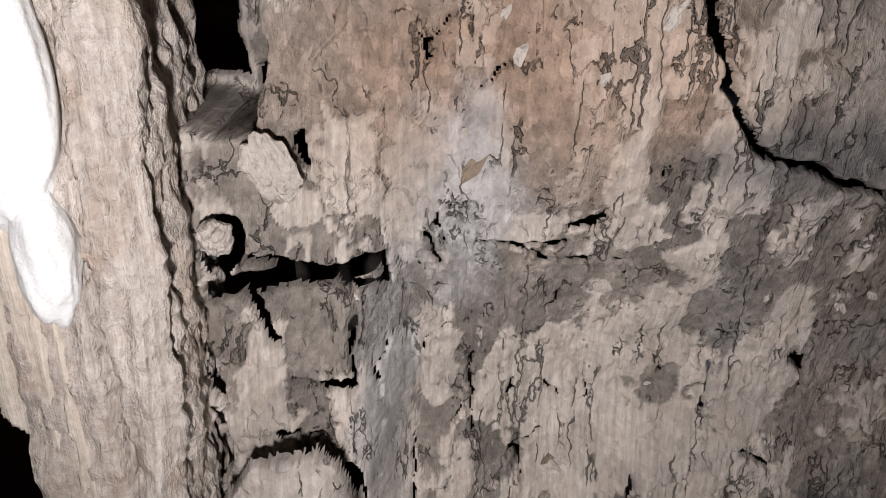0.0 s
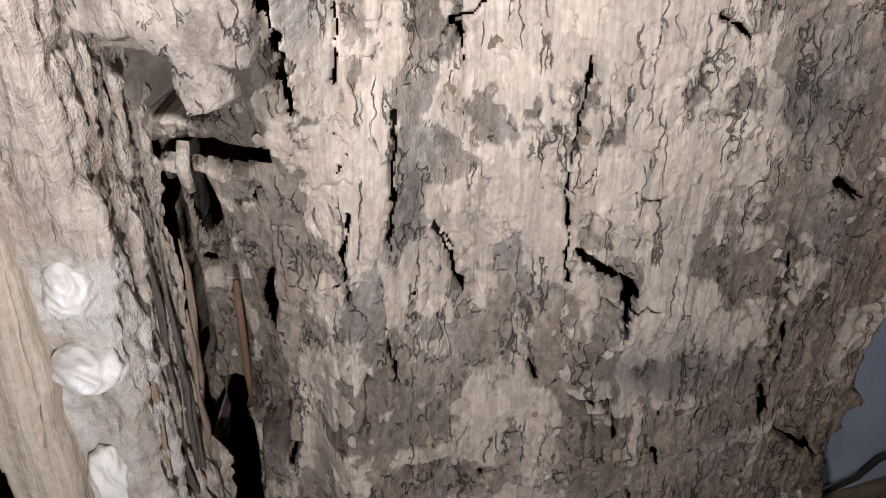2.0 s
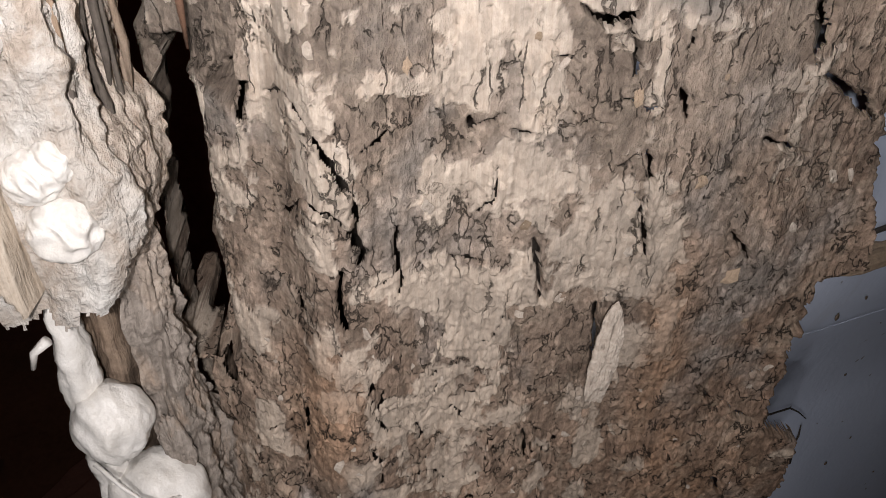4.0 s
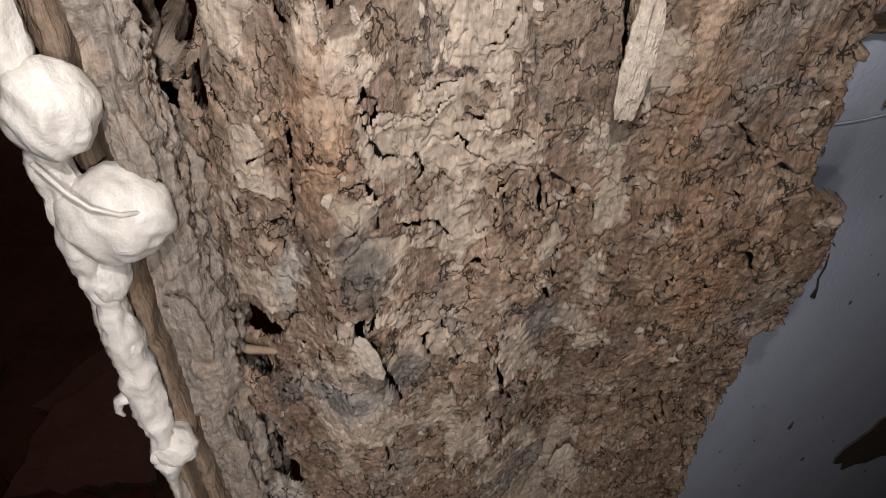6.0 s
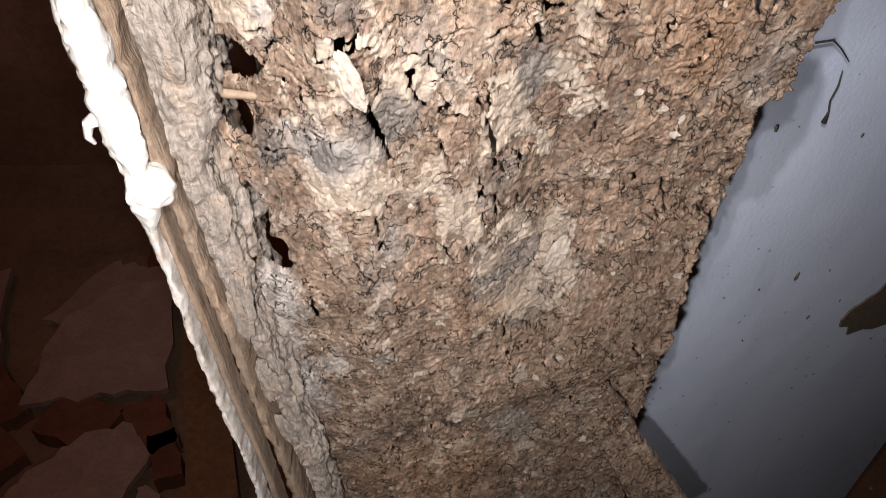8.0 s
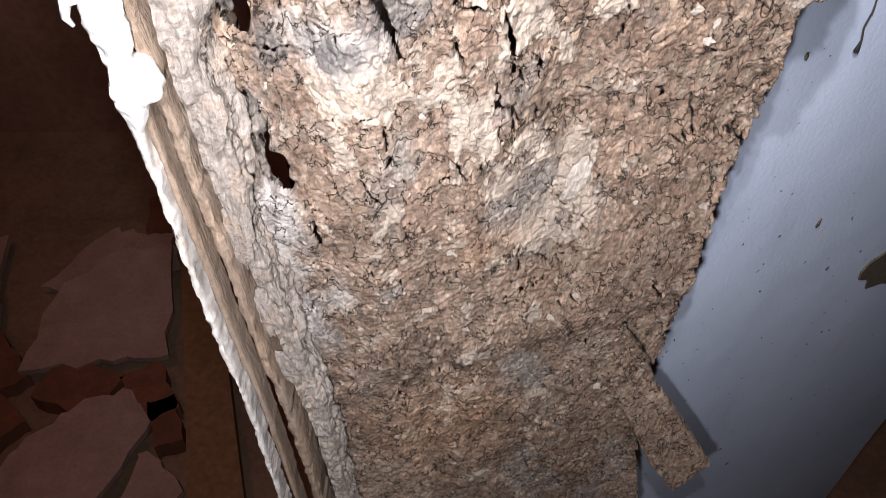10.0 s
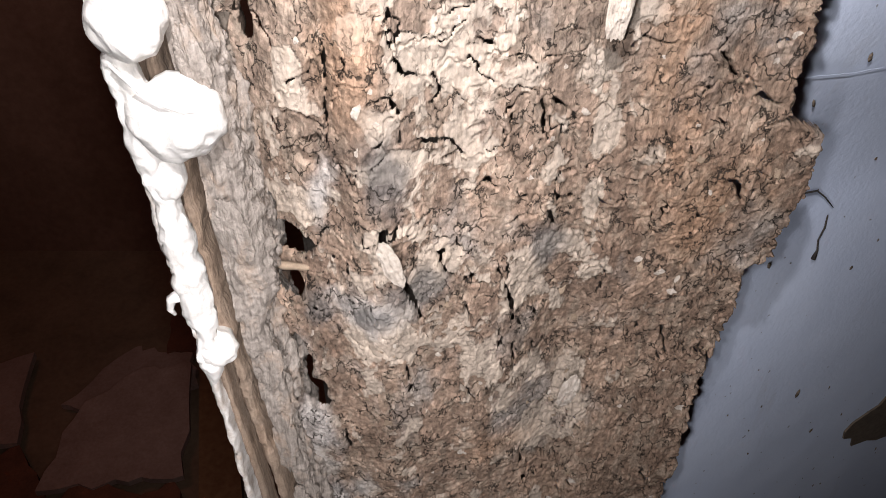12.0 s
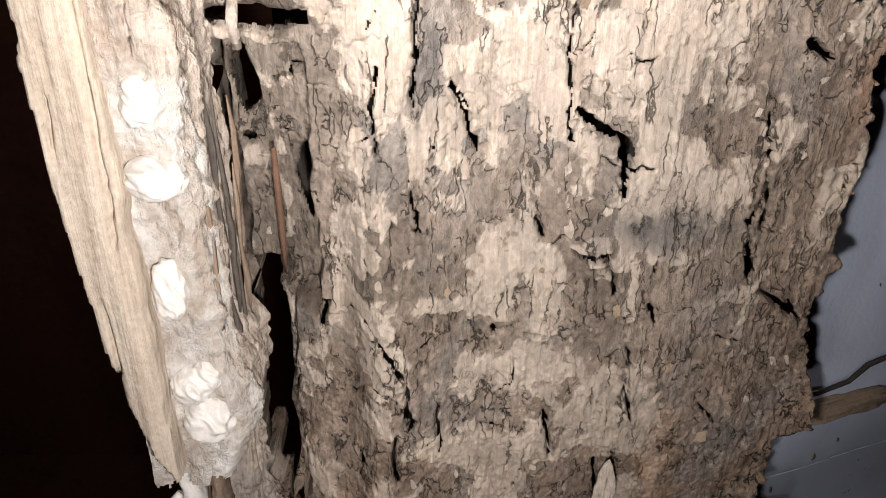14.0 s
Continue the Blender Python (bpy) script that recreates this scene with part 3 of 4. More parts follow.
# Ragged coordinates for breaks.
JX = X + 0.0015 * fbm(X / 0.007, Z / 0.007, 71, 3) + 0.0006 * fbm(X / 0.0020, Z / 0.0020, 73, 1)
JZ = Z + 0.0015 * fbm(X / 0.007, Z / 0.007, 72, 3) + 0.0006 * fbm(X / 0.0020, Z / 0.0020, 74, 1)
mud = np.clip(smooth(1.34, 0.98, Z + 0.05 * fbm(X / 0.05, Z / 0.08, 3, 4)) * 0.9 + 0.35 * smooth(0.06, 0.14, X + 0.02 * fbm(X / 0.03, Z / 0.05, 4, 3)), 0, 1)
depth = base_depth(X, Z)
depth -= 0.0022 * fbm(X / 0.030, Z / 0.05, 1, 4)
# Upright fibres, stronger where the wood lies bare.
depth -= 0.0018 * fbm(X / 0.013, Z / 0.017, 2, 4, 0.6) * smooth(0.92, 0.80, Z)
depth += 0.005 * smooth(0.800, 0.775, Z - 0.25 * (X - 0.03) + 0.006 * fbm(X / 0.015, Z / 0.015, 17, 3))
bare = smooth(-0.15, 0.35, fbm(X / 0.022, Z / 0.10, 5, 3) + 0.3 - 0.8 * mud * smooth(1.05, 0.95, Z))
depth -= (0.0002 + 0.0006 * bare) * fbm(X / 0.0022 + 0.5 * fbm(X / 0.02, Z / 0.02, 7, 3), Z / 0.024, 6, 4, 0.6)
# Flaky plates with torn borders.
wu = X / 0.0085 + 0.7 * fbm(X / 0.010, Z / 0.014, 8, 4)
wv = Z / 0.0150 + 0.7 * fbm(X / 0.010, Z / 0.014, 9, 4)
f1, f2, plate_id = cells(wu, wv, 21)
border = smooth(0.10, 0.0, f2 - f1)
flaky = smooth(-0.1, 0.3, fbm(X / 0.03, Z / 0.05, 12, 3))
depth -= (plate_id - 0.5) * 0.0009 * (0.4 + 0.6 * flaky)
depth += border * 0.0009 * flaky * smooth(0.3, 0.6, hashed((plate_id * 9999).astype(np.int64), (plate_id * 777).astype(np.int64), 3))
g1, g2, crumb_id = cells(X / 0.0030 + 0.6 * fbm(X / 0.004, Z / 0.005, 14, 3), Z / 0.0042 + 0.6 * fbm(X / 0.004, Z / 0.005, 15, 3), 33)
depth -= (crumb_id - 0.5) * 0.0005 * (0.35 + 0.65 * mud)
depth += smooth(0.16, 0.0, g2 - g1) * 0.0004 * (0.3 + 0.7 * mud)
depth -= 0.0005 * fbm(X / 0.0026, Z / 0.0030, 16, 3, 0.7) * (0.4 + 0.6 * mud)
# Winding feeding tracks.
track = np.abs(fbm(X / 0.010, Z / 0.022, 18, 3))
depth += 0.0014 * smooth(0.035, 0.0, track) * smooth(0.0, 0.3, fbm(X / 0.04, Z / 0.05, 19, 2) + 0.1)

# Thin skin of pale wood that is left on the face, torn into upright islands.
island = fbm(X / 0.0095 + 0.5 * fbm(X / 0.004, Z / 0.006, 25, 3), Z / 0.0190, 23, 5, 0.58) + 0.25 * fbm(X / 0.04, Z / 0.06, 24, 2)
island += np.interp(Z, (0.80, 0.98, 1.08, 1.16, 1.22, 1.34, 1.37, 1.48), (-0.42, -0.34, -0.16, -0.02, 0.13, 0.15, -0.10, -0.12)) - 0.30 * smooth(0.075, 0.115, X + 0.01 * fbm(X / 0.02, Z / 0.03, 26, 3))
for sx, sz, rx, rz in BALD:
    rows, cols = slice(*np.searchsorted(Z[:, 0], (sz - rz * 1.8, sz + rz * 1.8))), slice(*np.searchsorted(X[0], (sx - rx * 1.8, sx + rx * 1.8)))
    x, z = JX[rows, cols], JZ[rows, cols]
    island[rows, cols] -= 0.9 * smooth(1.15, 0.75, np.hypot((x - sx) / rx, (z - sz) / rz) + 0.45 * fbm(x / 0.005, z / 0.009, 27, 3))
pale = smooth(-0.025, 0.035, island)
depth -= 0.0007 * pale + 0.0005 * smooth(0.14, 0.18, island)
for px, pz, hw, hh, rise in PLATES:
    rows, cols = slice(*np.searchsorted(Z[:, 0], (pz - hh * 1.5, pz + hh * 1.5))), slice(*np.searchsorted(X[0], (px - hw * 1.5, px + hw * 1.5)))
    x, z = JX[rows, cols], JZ[rows, cols]
    r = np.hypot((x - px) / hw, (z - pz) / hh) + 0.75 * fbm(x / 0.007, z / 0.010, 41, 4, 0.6)
    inside = smooth(1.0, 0.93, r)
    depth[rows, cols] -= 0.6 * rise * inside * (0.6 + 0.5 * fbm(x / 0.008, z / 0.012, 42, 2))
    pale[rows, cols] = np.maximum(pale[rows, cols], inside)

# Tone differs by flake; right half darkened for torch falloff and its browner dirt.
tone = plate_id * 0.6 + crumb_id * 0.4 - 0.35 * smooth(0.035, 0.075, X + 0.012 * fbm(X / 0.02, Z / 0.03, 28, 3))
# Short stray cracks.
rng = random.Random(5)
for k in range(430):
    x, z, a = rng.uniform(-0.035, 0.142), rng.uniform(0.68, 1.44) if k < 130 else rng.uniform(0.70, 1.10), rng.choice((90, 90, 75, 105, 20, -20, 150)) + rng.uniform(-20, 20)
    path = [x, z]
    for _ in range(rng.randrange(3, 9)):
        a += rng.uniform(-50, 50)
        d = rng.uniform(0.001, 0.0032)
        x, z = x + d * math.cos(radians(a)), z + d * math.sin(radians(a))
        path += [x, z]
    crack(rng.choice((0.0, 0.0, 0.1, 0.4)), *path)
gap = np.zeros(X.shape)
for width, line in CRACKS:
    xs, zs = [p[0] for p in line], [p[1] for p in line]
    rows = slice(*np.searchsorted(Z[:, 0], (min(zs) - 0.006, max(zs) + 0.006)))
    cols = slice(*np.searchsorted(X[0], (min(xs) - 0.006, max(xs) + 0.006)))
    x, z = JX[rows, cols], JZ[rows, cols]
    d = np.full(x.shape, 9.0)
    for (ax, az), (bx, bz) in zip(line, line[1:]):
        f = np.clip(((x - ax) * (bx - ax) + (z - az) * (bz - az)) / max((bx - ax) ** 2 + (bz - az) ** 2, 1e-9), 0, 1)
        d = np.minimum(d, np.hypot(x - ax - f * (bx - ax), z - az - f * (bz - az)))
    w = (0.00032 + width * 0.27) * (1.0 + 0.8 * fbm(x / 0.0045, z / 0.0045, 44, 2))
    split = smooth(w + 0.0003, w * 0.8, d)
    depth[rows, cols] += split * (0.0015 + 0.8 * width)
    gap[rows, cols] = np.maximum(gap[rows, cols], split)
    depth[rows, cols] -= 0.0006 * smooth(w * 3 + 0.003, w, d)


def sink(mask, deep):
    """Press the face in, or break it open where it is eaten through."""
    if deep < 0.1:
        depth[:] += deep * mask
    else:
        depth[:] += 0.003 * mask
        gap[:] = np.maximum(gap, mask)


def hollow(x0, x1, z0, z1, deep, edge=0.0012):
    """An eaten-out pocket with a ragged border."""
    d = np.maximum(np.maximum(x0 - JX2, JX2 - x1), np.maximum(z0 - JZ2, JZ2 - z1))
    sink(smooth(edge, -edge, d), deep)


def pit(x, z, rx, rz, deep):
    d = np.hypot((JX2 - x) / rx, (JZ2 - z) / rz)
    sink(smooth(1.12, 0.88, d), deep)


JX2 = X + 0.0032 * fbm(X / 0.012, Z / 0.012, 75, 3)
JZ2 = Z + 0.0032 * fbm(X / 0.012, Z / 0.012, 76, 3)
hollow(-0.070, -0.0475, Z0 - 0.1, 1.100, 0.030)
hollow(-0.070, -0.0560, 1.09, 1.300, 0.030)
hollow(-0.062, -0.0270, 1.190, 1.279, 0.018)
hollow(-0.060, -0.022, 1.284, 1.2895, 0.150)
hollow(-0.050, -0.014, 1.379, 1.3835, 0.150, 0.0007)
hollow(-0.0550, -0.0445, 1.102, 1.197, 0.12)
hollow(-0.0530, -0.0385, 1.108, 1.190, 0.012)
hollow(-0.0515, -0.0440, 1.112, 1.188, 0.016)
hollow(-0.055, -0.037, 1.413, 1.60, 0.040)
hollow(-0.0560, -0.0460, 1.417, 1.60, 0.15)
pit(-0.0410, 1.4170, 0.0040, 0.0040, 0.15)
hollow(-0.052, -0.036, 1.296, 1.318, 0.030)
pit(-0.0315, 1.230, 0.0030, 0.014, 0.14)
pit(-0.0500, 1.2640, 0.0040, 0.0130, 0.14)
pit(-0.0500, 1.2425, 0.0030, 0.0022, 0.14)
pit(-0.0355, 1.0191, 0.0085, 0.0075, 0.140)
pit(-0.0395, 0.9952, 0.0045, 0.0085, 0.140)
pit(-0.0400, 0.9480, 0.0036, 0.0170, 0.140)
pit(-0.0372, 0.9310, 0.0070, 0.0075, 0.140)
pit(-0.0330, 0.9230, 0.0040, 0.0035, 0.140)
pit(-0.0411, 1.0999, 0.0035, 0.0080, 0.140)
pit(-0.0266, 1.0579, 0.0032, 0.0026, 0.020)
pit(-0.0430, 1.0300, 0.0026, 0.0060, 0.030)
pit(-0.0499, 1.3431, 0.0030, 0.0090, 0.140)
pit(-0.0456, 1.3900, 0.0042, 0.0070, 0.140)
pit(0.0240, 0.7880, 0.0065, 0.0060, 0.006)
depth = np.minimum(depth, 0.285)

# Dark grey patches; the lowest paints in the shade of a pit.
dark_patch = np.zeros(X.shape)
for sx, sz, rx, rz in ((0.008, 1.275, 0.005, 0.014), (0.104, 1.300, 0.010, 0.010), (0.082, 1.222, 0.026, 0.008), (0.060, 1.007, 0.009, 0.014), (0.010, 1.000, 0.016, 0.012), (0.001, 1.055, 0.008, 0.02), (0.080, 1.407, 0.03, 0.012), (-0.008, 0.985, 0.012, 0.010), (0.03, 0.792, 0.005, 0.004), (-0.03, 0.985, 0.008, 0.012)):
    dark_patch = np.maximum(dark_patch, smooth(1.25, 0.35, np.hypot((JX2 - sx) / rx, (JZ2 - sz) / rz) + 0.35 * fbm(X / 0.006, Z / 0.008, 55, 3)))
rust = np.zeros(X.shape)
for sx, sz, rx, rz in ((0.094, 1.095, 0.0085, 0.050), (0.103, 1.055, 0.009, 0.035), (0.120, 1.020, 0.022, 0.035), (0.135, 1.265, 0.008, 0.02), (-0.010, 1.10, 0.012, 0.03), (0.045, 0.880, 0.020, 0.014), (0.02, 1.425, 0.05, 0.03), (0.03, 0.72, 0.05, 0.05)):
    rust = np.maximum(rust, 0.8 * smooth(1.35, 0.2, np.hypot((JX2 - sx) / rx, (JZ2 - sz) / rz) + 0.5 * fbm(X / 0.012, Z / 0.03, 56, 4)))

lime = np.zeros(X.shape)
for sx, sz, rx, rz in ((-0.008, 0.989, 0.020, 0.014), (-0.040, 0.900, 0.010, 0.055), (-0.034, 0.835, 0.012, 0.030), (-0.020, 0.855, 0.010, 0.014), (-0.022, 1.045, 0.005, 0.016), (0.004, 1.395, 0.012, 0.030), (-0.012, 1.350, 0.007, 0.035)):
    lime = np.maximum(lime, smooth(1.3, 0.3, np.hypot((JX2 - sx) / rx, (JZ2 - sz) / rz) + 0.6 * fbm(X / 0.008, Z / 0.012, 57, 4)))

# The torn outer edge.
EDGE_Z = np.array([0.50, 0.585, 0.66, 0.70, 0.762, 0.844, 0.888, 0.952, 0.980, 0.988, 1.0075, 1.027, 1.047, 1.052, 1.057, 1.10, 1.128, 1.133, 1.1455, 1.16, 1.177, 1.19, 1.206, 1.21, 1.24, 1.275, 1.30, 1.48])
EDGE_X = np.array([0.170, 0.165, 0.150, 0.144, 0.1425, 0.145, 0.147, 0.1495, 0.147, 0.156, 0.154, 0.156, 0.155, 0.154, 0.140, 0.1388, 0.1386, 0.151, 0.150, 0.1435, 0.1396, 0.1373, 0.144, 0.140, 0.141, 0.1386, 0.150, 0.172])
rim = np.interp(Z, EDGE_Z, EDGE_X) - X + 0.0030 * fbm(Z / 0.008, X / 0.008, 61, 3) + 0.0020 * fbm(Z / 0.0025, X / 0.0025, 62, 2)
depth -= 0.0006 * smooth(0.006, 0.002, rim)
depth += np.clip(-rim / 0.0024, 0, 1) * 0.010
SX = np.where(rim < 0, X + rim, X)
keep = (rim > -0.0024) & (X > -0.0635) 
openings = gap > 0.5
sheet("crust", SX, depth, Z, CRUST, frame_board, keep, "flaking crust of eaten wood and dried termite mud",
      {"pale": pale * (depth < 0.215), "tone": tone, "mud": mud, "dark_patch": dark_patch, "rust": rust, "lime": lime}, openings)

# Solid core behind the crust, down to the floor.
# Added part; its near-black colour stands for shade inside the openings.
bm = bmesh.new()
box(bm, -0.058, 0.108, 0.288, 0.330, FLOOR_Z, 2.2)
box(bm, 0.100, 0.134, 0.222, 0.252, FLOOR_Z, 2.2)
part("core", bm, DARK_WOOD, frame_board, "dark backing added behind the crust openings", soft=False)


def column(name, z0, z1, left, right, front, back, material, parent, relief, seed, layers=None, label="", side_cols=70, front_cols=36, step=0.0008, cut=None, grooves=()):
    """An upright rib: a front face from left to right and the flank that turns back from its right edge."""
    z = np.arange(z0, z1, step)
    u = np.concatenate([np.linspace(0, 1, front_cols), 1 + np.linspace(0, 1, side_cols)[1:]])
    U, V = np.meshgrid(u, z)
    L, R, F = left(V), right(V), front(V)
    R = R + 0.0012 * fbm(V / 0.010, V * 0 + 0.5, seed + 1, 4)
    a, b = np.clip(U, 0, 1), np.clip(U - 1, 0, 1)
    back = back(V) if callable(back) else back
    x, y = L + (R - L) * a, F + (back - F) * b
    s, w = x + y, V
    bump = relief * (0.8 * fbm(s / 0.0045 + 0.8 * fbm(s / 0.02, w / 0.02, seed + 7, 3), w / 0.05, seed + 6, 3) + 0.8 * fbm(s / 0.010, w / 0.03, seed + 2, 4) + 0.35 * fbm(s / 0.0022, w / 0.020, seed + 3, 3, 0.6) + 0.7 * fbm(s / 0.0045, w / 0.007, seed + 5, 4, 0.6) + 0.4 * fbm(s / 0.003, w / 0.003, seed + 4, 2))
    turn = smooth(0.88, 1.04, U)
    y = y - bump * (1 - turn) + 0.003 * smooth(0.80, 1.0, a) ** 2 * (1 - b)
    x = x + (bump * 1.6 - 0.004 * b) * turn
    for gx0, gz0, gx1, gz1 in grooves:
        f = np.clip((V - gz0) / (gz1 - gz0), 0, 1)
        d = np.abs(x - gx0 - f * (gx1 - gx0) - 0.0012 * fbm(V / 0.008, V * 0 + gx0 * 900, seed + 8, 3))
        y = y + 0.007 * smooth(0.0009, 0.0003, d) * (V > gz0) * (V < gz1) * (U < 1)
    more = layers(x, y, V) if layers else None
    ok = cut(x, V) if cut else None
    return sheet(name, x, y, V, material, parent, ok, label, more)


line = lambda zs, xs: (lambda v: np.interp(v, zs, xs))
upper_rib = thing("upper_jamb_rib", "splintered beige wooden jamb rib smeared with white filler", "door jamb")
column("rib", 1.150, 1.475, line((1.15, 1.3, 1.48), (-0.072, -0.074, -0.076)),
       line((1.15, 1.160, 1.170, 1.185, 1.195, 1.205, 1.25, 1.30, 1.48), (-0.052, -0.049, -0.0435, -0.0405, -0.0415, -0.0470, -0.0475, -0.0490, -0.0490)),
       line((1.15, 1.28, 1.33, 1.48), (0.132, 0.126, 0.120, 0.124)), 0.174, PLASTER, upper_rib, 0.0019, 101,
       lambda x, y, v: {"white": smooth(1.30, 1.27, v) * smooth(0.150, 0.136, y)}, "white smeared beige splinters",
       grooves=((-0.0520, 1.318, -0.0575, 1.352), (-0.0575, 1.352, -0.0600, 1.398), (-0.0610, 1.300, -0.0622, 1.332), (-0.0555, 1.330, -0.0565, 1.350), (-0.0600, 1.40, -0.0595, 1.44), (-0.0560, 1.288, -0.0545, 1.306)), cut=lambda x, v: v > 1.156 + 0.010 * np.abs(fbm(x / 0.004, v * 0, 9, 3)))

rng = random.Random(23)
for k in range(16):
    z0, n = rng.uniform(1.160, 1.215), rng.randrange(4, 7)
    x, y, d = rng.uniform(-0.0500, -0.0475), rng.uniform(0.136, 0.170), rng.uniform(0.006, 0.016)
    rope("splinter", [(x + rng.uniform(-0.0006, 0.0006), y + rng.uniform(-0.0012, 0.0012), z0 + d * m) for m in range(n)], [0.0002] + [rng.uniform(0.0006, 0.0013) for m in range(n - 2)] + [0.0002], DARK_WOOD if k % 3 else STRIP, upper_rib, 5)

lower_rib = thing("lower_jamb_rib", "grey mud crusted rib of rotten wood beside the strips", "door jamb")
column("rib", 0.50, 1.168, line((0.50, 0.70, 0.76, 0.85, 0.90, 0.95, 0.99, 1.17), (-0.026, -0.034, -0.037, -0.0445, -0.0490, -0.0535, -0.055, -0.057)),
       line((0.50, 0.70, 0.76, 0.80, 0.82, 0.85, 0.882, 0.910, 0.927, 0.95, 0.98, 0.988, 1.012, 1.06, 1.10, 1.17), (-0.018, -0.026, -0.028, -0.030, -0.0325, -0.0355, -0.0395, -0.0440, -0.0420, -0.0422, -0.0440, -0.0475, -0.0405, -0.0435, -0.0450, -0.0470)),
       line((0.50, 0.90, 1.0, 1.17), (0.166, 0.160, 0.154, 0.150)), line((0.50, 1.04, 1.10, 1.17), (0.210, 0.210, 0.174, 0.172)), GREY_RIB, lower_rib, 0.0023, 131,
       lambda x, y, v: {"white": 0.16 * smooth(1.02, 0.93, v) * smooth(0.70, 0.80, v) * smooth(0.185, 0.170, y) + 0.25 * smooth(0.0, 0.4, fbm(x / 0.01, v / 0.03, 77, 3))}, "grey crusted rotten wood")

# Pale plank on the outer side, torn off at its lower end.
plank = thing("outer_plank", "pale raw wooden plank with a torn lower end", "plank")
PX, PZ = np.meshgrid(np.arange(-0.098, -0.058, 0.0007), np.arange(1.168, 1.475, 0.0008))
py = 0.121 - 0.0012 * fbm(PX / 0.003, PZ / 0.05, 201, 4) - 0.0010 * fbm(PX / 0.012, PZ / 0.05, 202, 3) + 0.10 * np.maximum(0, -0.072 - PX) * 0.25
left_side = np.interp(PZ, (1.168, 1.176, 1.196, 1.216, 1.25, 1.262, 1.31, 1.345, 1.350, 1.362, 1.368, 1.40, 1.48), (-0.0625, -0.0655, -0.0715, -0.0740, -0.0765, -0.0770, -0.0785, -0.0775, -0.0725, -0.0725, -0.0790, -0.084, -0.088)) + 0.0012 * fbm(PZ / 0.008, PX / 0.02, 203, 4)
right_side = np.interp(PZ, (1.15, 1.30, 1.40, 1.48), (-0.0618, -0.0630, -0.0660, -0.0680)) + 0.0010 * fbm(PZ / 0.012, PX * 0, 204, 3)
for cx, cz0, cz1 in ((-0.0690, 1.30, 1.41), (-0.0725, 1.19, 1.23), (-0.0655, 1.24, 1.33), (-0.075, 1.262, 1.285)):
    d = np.abs(PX - cx - 0.05 * (PZ - cz0) * 0.3 - 0.0008 * fbm(PZ / 0.01, PZ * 0, 206, 3))
    py += 0.004 * smooth(0.0009, 0.0002, d) * smooth(cz0, cz0 + 0.01, PZ) * smooth(cz1, cz1 - 0.01, PZ)
inset = np.minimum(PX - left_side, right_side - PX)
py += 0.014 * np.clip(-inset / 0.0021, 0, 1)
SPX = np.clip(PX, left_side, right_side)
sheet("board", SPX, py, PZ, PLANK, plank, inset > -0.0021, "pale raw wood")
bm = bmesh.new()
box(bm, -0.073, -0.066, 0.128, 0.150, 1.20, 1.475)
part("backing", bm, PLANK, plank, soft=False)

# Thin strips along the outer edge of the lower frame.
strips = thing("frame_edge_strips", "white edged plywood strips along the outer side of the frame", "edge strip")


def strip(name, offset, width, front, thick, material, seed, z0=0.50, z1=1.165, rough=0.0006, label="", shift=None, slim=1.0):
    z = np.arange(z0, z1, 0.0012)
    shift = shift if shift is not None else z * 0
    centre = np.interp(z, (0.50, 0.724, 0.828, 0.871, 0.913, 0.951, 0.990, 1.03, 1.10, 1.17), (-0.0530, -0.0580, -0.0603, -0.0634, -0.0652, -0.0669, -0.0685, -0.0710, -0.0713, -0.0715)) + offset + shift
    taper = np.interp(z, (0.90, 0.98), (slim, 1.0))
    ring = []
    for a, b in ((0, 1.0), (0.0, 0.3), (0, 0), (0.25, 0), (0.5, 0), (0.75, 0), (1, 0), (1, 0.3), (1, 1.0)):
        n = rough * fbm(z / 0.006, z * 0 + 3 * a + 7 * b, seed, 4)
        m = rough * fbm(z / 0.004, z * 0 + 3 * a + 7 * b, seed + 9, 4)
        ring.append((centre + width * a * taper + n, front + thick * b + m + 0.3 * width * (abs(a - 0.5) > 0.4) * (b == 0), z))
    return sheet(name, *[np.stack([r[k] for r in ring], 1) for k in range(3)], material, strips, None, label)


strip("white_edge", 0.0, 0.0032, 0.144, 0.012, WHITE_EDGE, 301, rough=0.0013, slim=0.6, label="chipped white painted edge")
spread = np.interp(np.arange(0.50, 1.165, 0.0012), (0.50, 0.70, 0.76, 0.85, 0.91, 0.95, 1.0), (0.0100, 0.0085, 0.0078, 0.0036, 0.0030, 0.0008, 0.0))
strip("inner_ply", 0.0034, 0.0024, 0.149, 0.012, STRIP, 311, shift=0.4 * spread - 0.0010)
strip("wood_lath", 0.0070, 0.0038, 0.151, 0.020, STRIP, 321, rough=0.0014, shift=spread)
strip("rear_ply", 0.0125, 0.0036, 0.170, 0.012, DARK_WOOD, 331)

# ---- foam ----
foam = thing("foam_bead", "white cured expanding foam oozing in blobs along the frame edge", "foam")


def blob(name, x, y, z, rx, ry, rz, seed, folds=0.10, detail=4):
    bm = bmesh.new()
    bmesh.ops.create_icosphere(bm, subdivisions=detail + 1, radius=1)
    off = Vector((seed * 3.1, seed * 1.7, seed * 0.9))
    for v in bm.verts:
        p = v.co.copy()
        k = 1 + 0.12 * noise.noise(p * 1.6 + off) + folds * (0.5 - abs(noise.noise(p * 1.5 + Vector((p.z, p.x, 0)) * 1.2 - off))) + 0.02 * noise.noise(p * 7 + off)
        v.co = Vector((x + p.x * rx * k, y + p.y * ry * k, z + p.z * rz * k))
    return part(name, bm, FOAM, foam)


